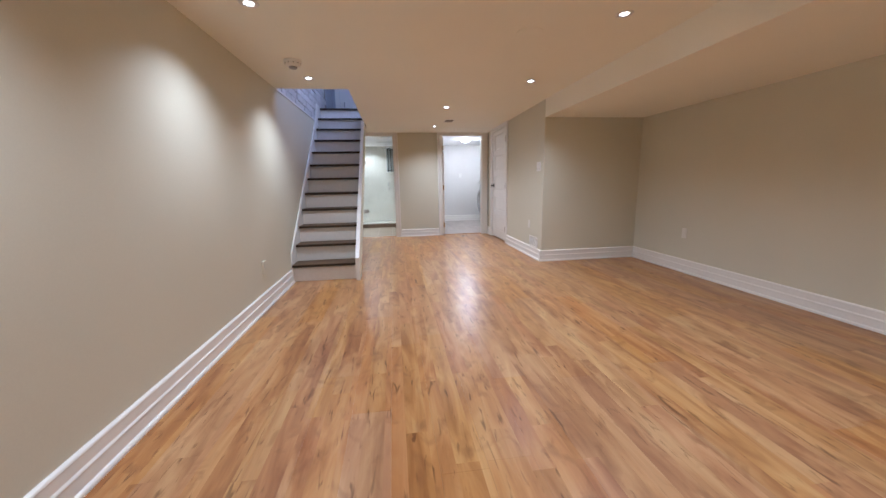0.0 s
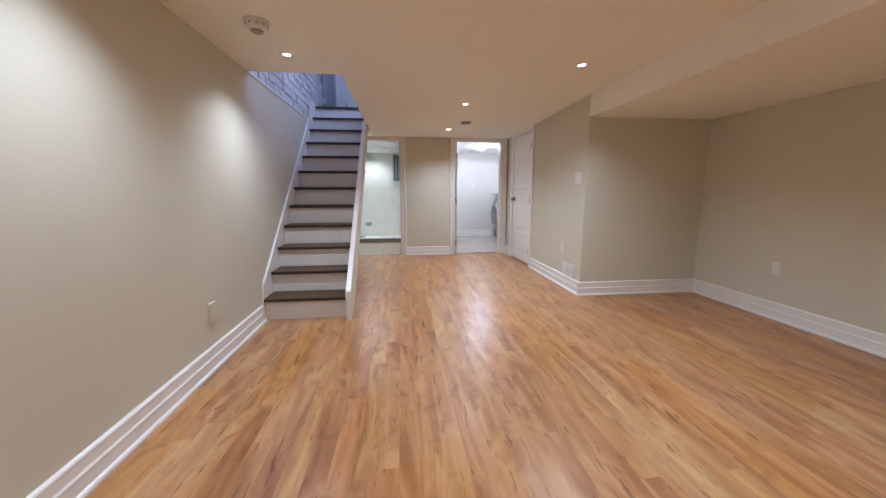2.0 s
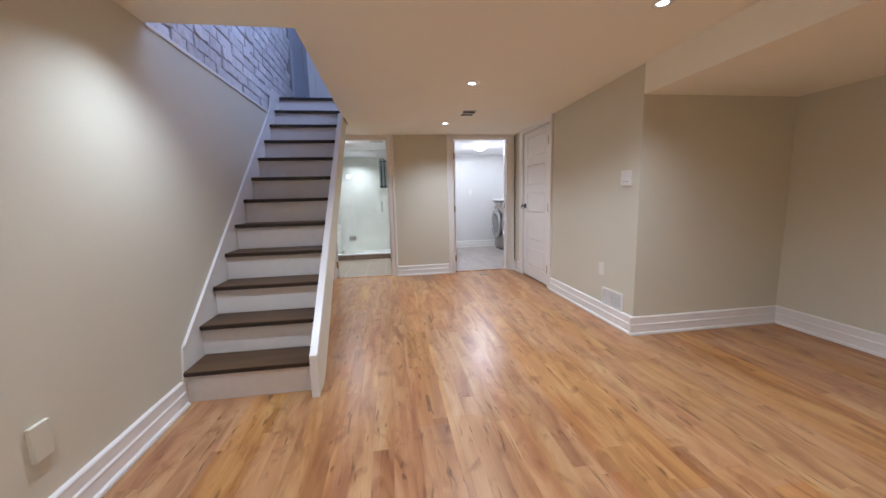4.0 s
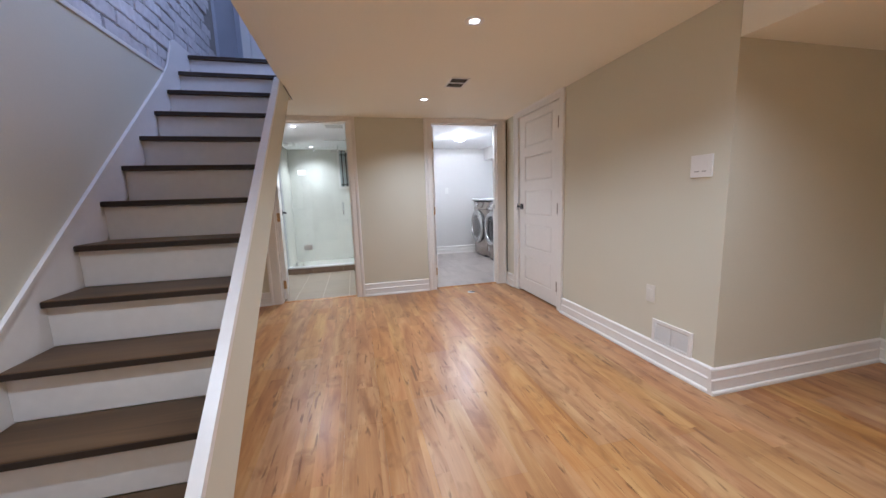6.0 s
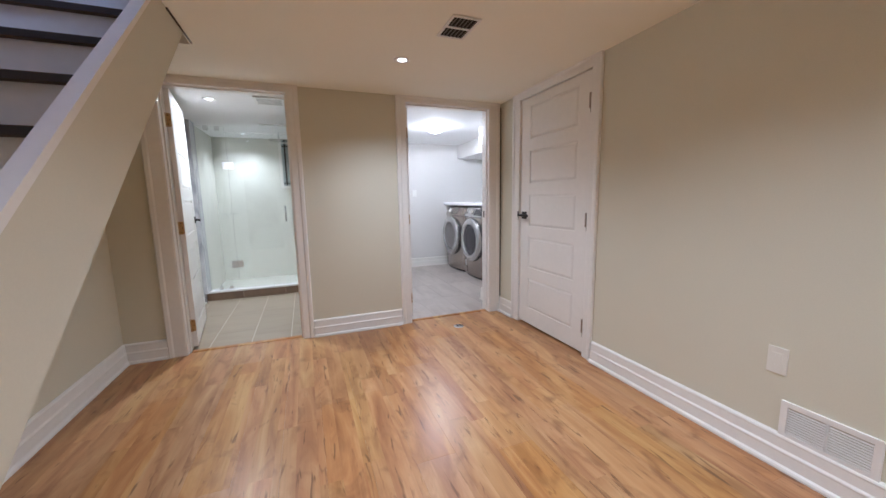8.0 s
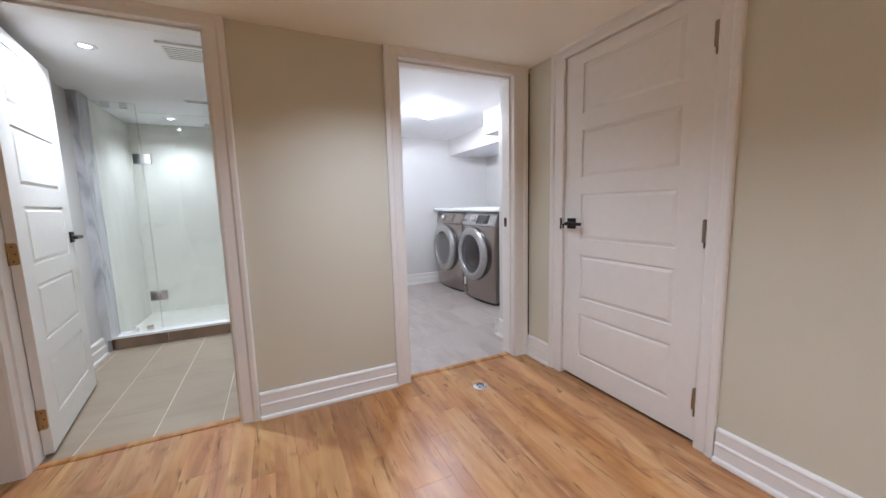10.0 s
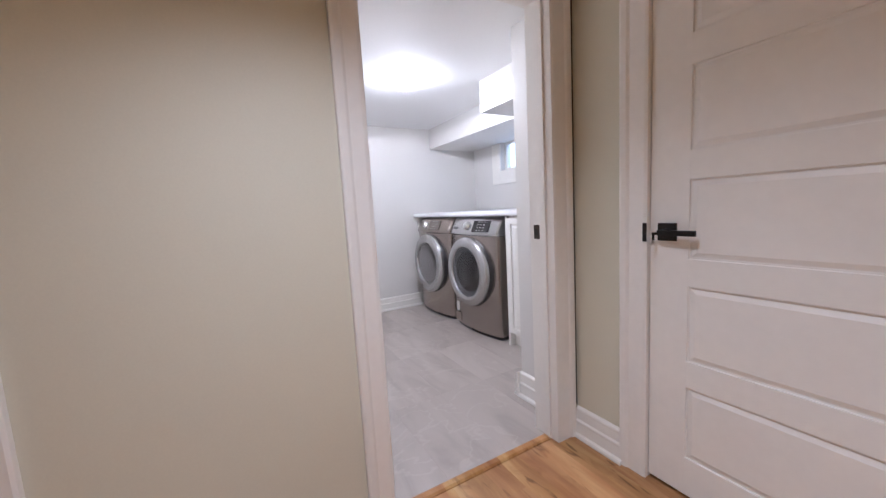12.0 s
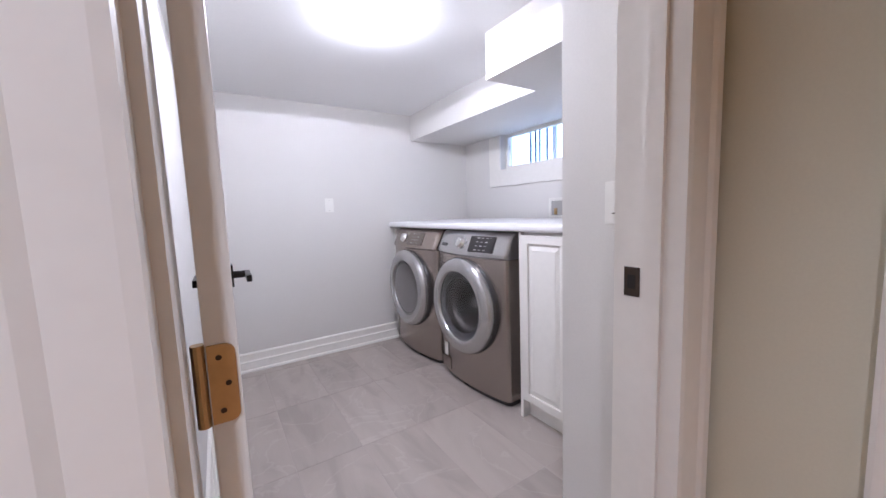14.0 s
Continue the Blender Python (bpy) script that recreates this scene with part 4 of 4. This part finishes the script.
def front_loader(name, label, y0, width, washer):
    """Front-loading machine facing -x; its bowed front reaches x = 2.67 at mid-width."""
    ob = thing(name, label, "washing machine" if washer else "dryer", pose(2.672, y0 + width / 2, 0))
    w, depth, bow, rc = width / 2, 0.80, 0.050, 0.03
    arc = [(bow * s ** 2 + 0.022 * max(0.0, (abs(s) - 0.93) / 0.07) ** 2, w * s) for s in [-1, -0.985, -0.965, -0.94, -0.9] + [k / 8 for k in range(-7, 8)] + [0.9, 0.94, 0.965, 0.985, 1]]
    outline = arc + [(depth, w), (depth, -w)]
    body = prism(outline, "z", 0.035, 0.905)
    if washer:
        hole = bmesh.new()
        tube(hole, 0.2245, 0.2245, 0.50, (-0.10, 0.0, 0.575), "x", 64)
        body = carved(body, hole)
    part("body", body, APPLIANCE, ob)
    part("plinth", prism([(x + 0.02, y * 0.97) for x, y in outline], "z", 0.0, 0.036), APPLIANCE_DARK, ob, "dark recessed plinth")
    # control fascia leans back towards the top
    fascia = bmesh.new()
    rows = []
    for z, back in ((0.907, -0.004), (0.918, -0.012), (0.935, -0.012), (1.045, 0.042), (1.062, 0.058), (1.069, 0.080)):
        rows.append([fascia.verts.new((x + back, y, z)) for x, y in arc] + [fascia.verts.new((depth, w, z)), fascia.verts.new((depth, -w, z))])
    for a, b in zip(rows, rows[1:]):
        for i in range(len(a)):
            j = (i + 1) % len(a)
            fascia.faces.new((a[i], b[i], b[j], a[j]))
    fascia.faces.new(rows[0])
    fascia.faces.new(rows[-1][::-1])
    bmesh.ops.recalc_face_normals(fascia, faces=fascia.faces)
    part("control_fascia", fascia, SILVER if washer else APPLIANCE, ob, "satin metallic control fascia")
    lean = math.degrees(math.atan2(0.054, 0.110))

    def on_fascia(bm, y, z):
        """From a frame with -x outwards to the leaning fascia."""
        bmesh.ops.transform(bm, matrix=Matrix.Translation((bow * (y / w) ** 2 + 0.0155 + (z - 0.991) * 0.491, y, z)) @ pose(0, 0, 0, 0, lean, -math.degrees(2 * bow * y / w / w)), verts=bm.verts)
        return bm

    knob = lathe([(0.040, 0.0), (0.040, 0.006), (0.034, 0.010), (0.032, 0.026), (0.028, 0.030), (0.0, 0.031)], 32)
    bmesh.ops.transform(knob, matrix=pose(0, 0, 0, 0, -90), verts=knob.verts)
    part("dial", on_fascia(knob, 0.03 if washer else 0.10, 0.992), CHROME, ob, "round chrome dial", smooth=True)
    part("display", on_fascia(boxes((-0.0035, 0.001, -0.105, 0.105, -0.053, 0.053), bevel=0.002), -0.17 if washer else -0.10, 0.992), APPLIANCE_DARK if washer else VENT_GREY, ob, "dark control display")
    for r in range(4):
        for c in range(5):
            part("button", on_fascia(boxes((-0.0048, -0.0034, -0.011, 0.011, -0.0028, 0.0028)), (-0.17 if washer else -0.10) + 0.038 * (c - 2), 0.992 + 0.024 * (r - 1.5)), SILVER if (r + c) % 3 else GREY_MARK, ob)
    if washer:
        part("drawer_pull", on_fascia(boxes((-0.003, 0.004, -0.045, 0.045, -0.012, 0.012), bevel=0.003), 0.255, 0.972), APPLIANCE_DARK, ob, "dark detergent drawer grip")
    # round door: dark gasket, broad silver ring, bowl and glass
    zc = 0.575
    door = new("door")
    door.parent = ob
    door.location = (0.008, 0.0, zc)
    door.rotation_euler = (0, radians(-90), 0)
    ring = lathe([(0.283, -0.040), (0.285, -0.012), (0.290, 0.012), (0.286, 0.030), (0.276, 0.042), (0.262, 0.049), (0.240, 0.053), (0.218, 0.052), (0.210, 0.049), (0.207, 0.042), (0.200, 0.030), (0.198, -0.002)], 64)
    ring_ob = part("door_ring", ring, SILVER, ob, "broad satin silver door ring", smooth=True)
    seal_ob = part("door_seal", lathe([(0.294, -0.042), (0.294, -0.004), (0.288, -0.002), (0.284, -0.040)], 64), APPLIANCE_DARK, ob, "dark rubber door seal", smooth=True)
    bowl = lathe([(0.160, -0.060), (0.190, -0.066), (0.192, -0.075), (0.192, -0.285), (0.180, -0.300), (0.06, -0.305), (0.05, -0.290), (0.0, -0.288)], 64) if washer else lathe([(0.199, 0.032), (0.192, 0.022), (0.150, 0.016), (0.0, 0.014)], 48)
    bowl_ob = part("drum", bowl, DRUM if washer else DRYER_LINER, ob, "perforated steel drum" if washer else "grey inner door", smooth=True)
    pane = lathe([(0.200, 0.037), (0.165, 0.044), (0.100, 0.050), (0.0, 0.053), (0.0, 0.048), (0.100, 0.045), (0.165, 0.039), (0.200, 0.032)], 48)
    pane_ob = part("door_glass", pane, SMOKED, ob, "tinted round door glass", smooth=True)
    pane_ob.visible_shadow = False
    pieces = [ring_ob, seal_ob, bowl_ob, pane_ob]
    if washer:
        holes = bmesh.new()
        for c in range(44):
            for r in range(7):
                a, z = 2 * math.pi * (c + 0.5 * (r % 2)) / 44, -0.095 - 0.027 * r
                holes.faces.new([holes.verts.new((0.1908 * math.cos(a + s * 0.021), 0.1908 * math.sin(a + s * 0.021), z + u * 0.0042)) for s, u in ((-1, 0), (0, -1), (1, 0), (0, 1))])
        pieces.append(part("drum_holes", holes, DARK, ob, "small dark drum holes"))
        inner = lathe([(0.199, 0.024), (0.197, 0.0), (0.188, -0.022), (0.170, -0.028), (0.164, -0.040), (0.160, -0.060)], 48)
        pieces.append(part("door_gasket", inner, GASKET, ob, "grey rubber gasket round the drum", smooth=True))
        for k in range(3):
            a = radians(75 + 120 * k)
            paddle = boxes((0.140, 0.190, -0.020, 0.020, -0.285, -0.080), bevel=0.012)
            bmesh.ops.rotate(paddle, cent=(0, 0, 0), matrix=Matrix.Rotation(a, 3, "Z"), verts=paddle.verts)
            pieces.append(part("paddle", paddle, DRUM, ob))
    else:
        pieces.append(part("inner_ring", lathe([(0.196, 0.026), (0.190, 0.030), (0.184, 0.022)], 48), CHROME, ob, "thin chrome inner ring", smooth=True))
    for p in pieces:
        p.location = (-0.002, 0.010, zc)
        p.rotation_euler = (0, radians(-90), 0)
        p.scale = (1.11, 1.11, 1.0)
    bpy.data.objects.remove(door)
    if washer:
        part("sticker", boxes((0.0135, 0.0165, 0.235, 0.275, 0.150, 0.245)), PLASTIC, ob, "small white sticker")
        part("filter_flap", boxes((0.010, 0.024, 0.20, 0.30, 0.055, 0.14), bevel=0.002), APPLIANCE, ob)
    return ob


front_loader("washing_machine", "champagne metallic front-loading washing machine under the counter", 8.795, 0.74, True)
front_loader("clothes_dryer", "champagne metallic front-loading dryer beside the washer", 9.575, 0.735, False)

worktop = thing("worktop", "long white laminate worktop over the machines", "worktop")
top = strip([(0, 0), (0.008, -0.006), (0.85, -0.006), (0.85, 0.040), (0.012, 0.040), (0.003, 0.034), (-0.003, 0.022), (-0.003, 0.008)], (2.71, 8.05, 1.084), (2.71, WASH_END - 0.002, 1.082), (1, 0, 0))
part("top", top, COUNTER, worktop)
part("batten", boxes((2.76, 2.78, WASH_END - 0.022, WASH_END - 0.001, 0.0, 1.075)), TRIM, worktop, "white end support")

cab = thing("base_cabinet", "white raised-panel base cabinet beside the washer", "cabinet")
part("body", boxes((2.755, WASH_R - 0.005, 8.05, 8.685, 0.10, 1.074)), TRIM, cab)
part("end_panel", boxes((2.732, WASH_R - 0.005, 8.686, 8.706, 0.0, 1.074), bevel=0.001), TRIM, cab)
part("toe_kick", boxes((2.785, 2.805, 8.05, 8.685, 0.0, 0.10)), TRIM, cab)


def cabinet_door(y0, y1):
    d = part("door", boxes((2.734, 2.746, y0, y1, 0.115, 1.06)), TRIM, cab)
    e = 0.046
    fr = bmesh.new()
    for r in ((y0, y0 + e, 0.115, 1.06), (y1 - e, y1, 0.115, 1.06), (y0 + e - 0.002, y1 - e + 0.002, 0.115, 0.115 + e), (y0 + e - 0.002, y1 - e + 0.002, 1.06 - e, 1.06)):
        box(fr, 2.724, 2.736, *r, bevel=0.003)
    part("door_frame", fr, TRIM, d)
    pn = bmesh.new()
    vs = []
    for inset, x in ((0.003, 2.7335), (0.012, 2.7335), (0.034, 2.726)):
        a0, a1, b0, b1 = y0 + e + inset, y1 - e - inset, 0.115 + e + inset, 1.06 - e - inset
        vs.append([pn.verts.new((x, y, z)) for y, z in ((a0, b0), (a1, b0), (a1, b1), (a0, b1))])
    for u, v in zip(vs, vs[1:]):
        for i in range(4):
            pn.faces.new((u[i], u[(i + 1) % 4], v[(i + 1) % 4], v[i]))
    pn.faces.new(vs[-1])
    bmesh.ops.recalc_face_normals(pn, faces=pn.faces)
    part("raised_panel", pn, TRIM, d)


cabinet_door(8.370, 8.682)
cabinet_door(8.055, 8.366)

win = thing("window_1", "small high white laundry window in daylight", "window")
win["kind"] = "structure"
part("casing", boxes((WASH_R - 0.018, WASH_R, WY1, WY1 + 0.15, WZ0 - 0.155, 1.889), (WASH_R - 0.018, WASH_R, WY0 - 0.13, WY0, WZ0 - 0.155, 1.889), (WASH_R - 0.018, WASH_R, WY0, WY1, WZ0 - 0.155, WZ0), bevel=0.002), TRIM, win, "flat white window casing")
part("window_frame", boxes((WASH_R + 0.06, WASH_R + 0.10, WY0, WY0 + 0.03, WZ0, WZ1), (WASH_R + 0.06, WASH_R + 0.10, WY1 - 0.03, WY1, WZ0, WZ1), (WASH_R + 0.06, WASH_R + 0.10, WY0 + 0.03, WY1 - 0.03, WZ0, WZ0 + 0.03),
                          (WASH_R + 0.06, WASH_R + 0.10, WY0 + 0.03, WY1 - 0.03, WZ1 - 0.03, WZ1)), TRIM, win)
g = part("pane", boxes((WASH_R + 0.078, WASH_R + 0.084, WY0 + 0.03, WY1 - 0.03, WZ0 + 0.03, WZ1 - 0.03)), GLASS, win)
g.visible_shadow = False
blind = thing("vertical_blind", "white vertical slats outside the laundry window", "slats")
SLAT = material("pale blue slat", (0.66, 0.74, 0.86), 0.5, vary=0.05)
SLAT_EDGE = material("shaded slat edge", (0.10, 0.14, 0.24), 0.6)
for k, (y, w) in enumerate([(9.665, 0.012), (9.605, 0.012), (9.555, 0.008), (9.470, 0.012), (9.385, 0.040), (9.27, 0.010), (9.13, 0.036), (8.98, 0.010)]):
    part("slat", boxes((WASH_R + 0.20, WASH_R + 0.215, y - w / 2, y + w / 2, 1.3, 2.3)), SLAT_EDGE if w < 0.032 else SLAT, blind)
tagged(part("backdrop", boxes((WASH_R + 0.9, WASH_R + 0.95, 6.5, 12.0, 0.5, 4.5)), OUTSIDE), "bright pale blue daylight outside", "backdrop", kind="structure")

sbox = thing("washer_box", "white recessed washer outlet box above the worktop", "outlet box")
QY0, QY1, QZ0, QZ1 = 9.06, 9.272, 1.128, 1.281
part("flange", boxes((WASH_R - 0.008, WASH_R, QY0, QY0 + 0.025, QZ0, QZ1), (WASH_R - 0.008, WASH_R, QY1 - 0.025, QY1, QZ0, QZ1), (WASH_R - 0.008, WASH_R, QY0 + 0.025, QY1 - 0.025, QZ1 - 0.025, QZ1), (WASH_R - 0.008, WASH_R, QY0 + 0.025, QY1 - 0.025, QZ0, QZ0 + 0.012), bevel=0.002), PLASTIC, sbox)
part("back", boxes((WASH_R - 0.002, WASH_R - 0.0005, QY0 + 0.02, QY1 - 0.02, QZ0 + 0.01, QZ1 - 0.02)), GREY_MARK, sbox, "grey recess")
vl = bmesh.new()
for y in (9.12, 9.20):
    tube(vl, 0.012, 0.012, 0.05, (WASH_R - 0.012, y, QZ0 + 0.02), "z", 12)
part("valve", vl, BRASS, sbox, "brass valves")

# ---- floors in pieces ----
floor = tagged(part("floor", boxes((LEFT, RIGHT, BACK, FAR + 0.05, -0.1, -0.010)), UNDERLAY), "glossy honey laminate plank floor with dark streaks", "floor", kind="structure")
PW, PL = 0.193, 1.29
rng = random.Random(4)
meshes = {}
col = 0
x = LEFT
while x < RIGHT - 0.01:
    w = min(PW, RIGHT - x)
    y = BACK - rng.uniform(0.1, PL - 0.1)
    while y < FAR + 0.05:
        y0, y1 = max(y, BACK), min(y + PL, FAR + 0.05)
        if y1 - y0 > 0.02:
            keyed = (round(w, 3), round(y1 - y0, 3))
            if keyed not in meshes:
                meshes[keyed] = to_mesh("plank", boxes((0.0002, keyed[0] - 0.0002, 0.0002, keyed[1] - 0.0002, -0.010, 0.0), bevel=0.0005), LAMINATE)
            ob = new("plank", meshes[keyed])
            ob.parent = floor
            ob.location = (x, y0, 0)
        y += PL
    x += PW


def tiled(name, label, x0, x1, y0, y1, tw, tl, ox, oy, gap, mat, grout, skip=None, gap_y=None):
    gap_y = gap_y or gap
    f = tagged(part(name, boxes((x0, x1, y0, y1, -0.1, -0.0012)), grout), label, "floor", kind="structure")
    cache = {}
    i0 = math.floor((x0 - ox) / tw)
    i1 = math.ceil((x1 - ox) / tw)
    j0 = math.floor((y0 - oy) / tl) - 1
    j1 = math.ceil((y1 - oy) / tl) + 1
    for i in range(i0, i1):
        shift_y = (i % 2) * tl * skip if skip else 0
        for j in range(j0, j1):
            a0, a1 = max(ox + i * tw + gap / 2, x0), min(ox + (i + 1) * tw - gap / 2, x1)
            b0, b1 = max(oy + j * tl + shift_y + gap_y / 2, y0), min(oy + (j + 1) * tl + shift_y - gap_y / 2, y1)
            if a1 - a0 < 0.01 or b1 - b0 < 0.01:
                continue
            k = (round(a1 - a0, 3), round(b1 - b0, 3))
            if k not in cache:
                cache[k] = to_mesh("tile", boxes((0, k[0], 0, k[1], -0.008, 0), bevel=0.0012), mat)
            ob = new("tile", cache[k])
            ob.parent = f
            ob.location = (a0, b0, 0)
    return f


tiled("floor_bath", "taupe rectangular tiles with pale grout", BATH_L, BATH_R, FAR + 0.05, SHOWER + 0.01, 0.315, 1.22, -0.452, 8.05, 0.006, BATH_TILE, GROUT, 0.5, 0.0012)
tiled("floor_laundry", "grey veined stone-look floor tiles", BATH_R + 0.1, WASH_R, FAR + 0.05, WASH_END, 0.324, 0.647, 2.194, 8.340, 0.0016, LAUNDRY_TILE, GROUT_GREY)

# ---- painted bricks beside the upper stairs ----
wall_up = bpy.data.objects["wall_stair_upper"]
brick_meshes = []
for k in range(9):
    bm = boxes((-0.02, 0.012, 0.0, 0.240, 0.0, 0.082), bevel=0.009)
    bmesh.ops.subdivide_edges(bm, edges=[e for e in bm.edges if e.calc_length() > 0.1], cuts=3)
    for v in bm.verts:
        n = noise.noise_vector(v.co * 19 + Vector((k * 7.1, 0, 0)))
        v.co += Vector((n.x * 0.009, n.y * 0.010, n.z * 0.010))
    brick_meshes.append(to_mesh("brick", bm, BRICK))
far_bricks = bmesh.new()
for r in range(25):
    z = 2.156 + r * 0.096 + rng.uniform(-0.004, 0.004)
    y = 4.20 + rng.uniform(0.0, 0.22)
    while y < 7.46:
        stretch = rng.uniform(0.68, 1.22)
        if r < 17 and y > 4.3:
            ob = new("brick", rng.choice(brick_meshes))
            ob.parent = wall_up
            ob.matrix_world = pose(LEFT - 0.020 + rng.uniform(-0.006, 0.006), y, z, rng.uniform(-1.0, 1.0), 0, rng.uniform(-1.0, 1.0)) @ Matrix.Diagonal((1, stretch, 1, 1))
        else:
            box(far_bricks, LEFT - 0.03, LEFT - 0.008, y, y + 0.240 * stretch, z, z + 0.082)
        y += 0.240 * stretch + rng.choice((0.001, 0.004, 0.010, 0.014))
far_ob = part("brick_rest", far_bricks, BRICK, wall_up, "higher courses of white painted brick")
far_ob["kind"] = "stuff"
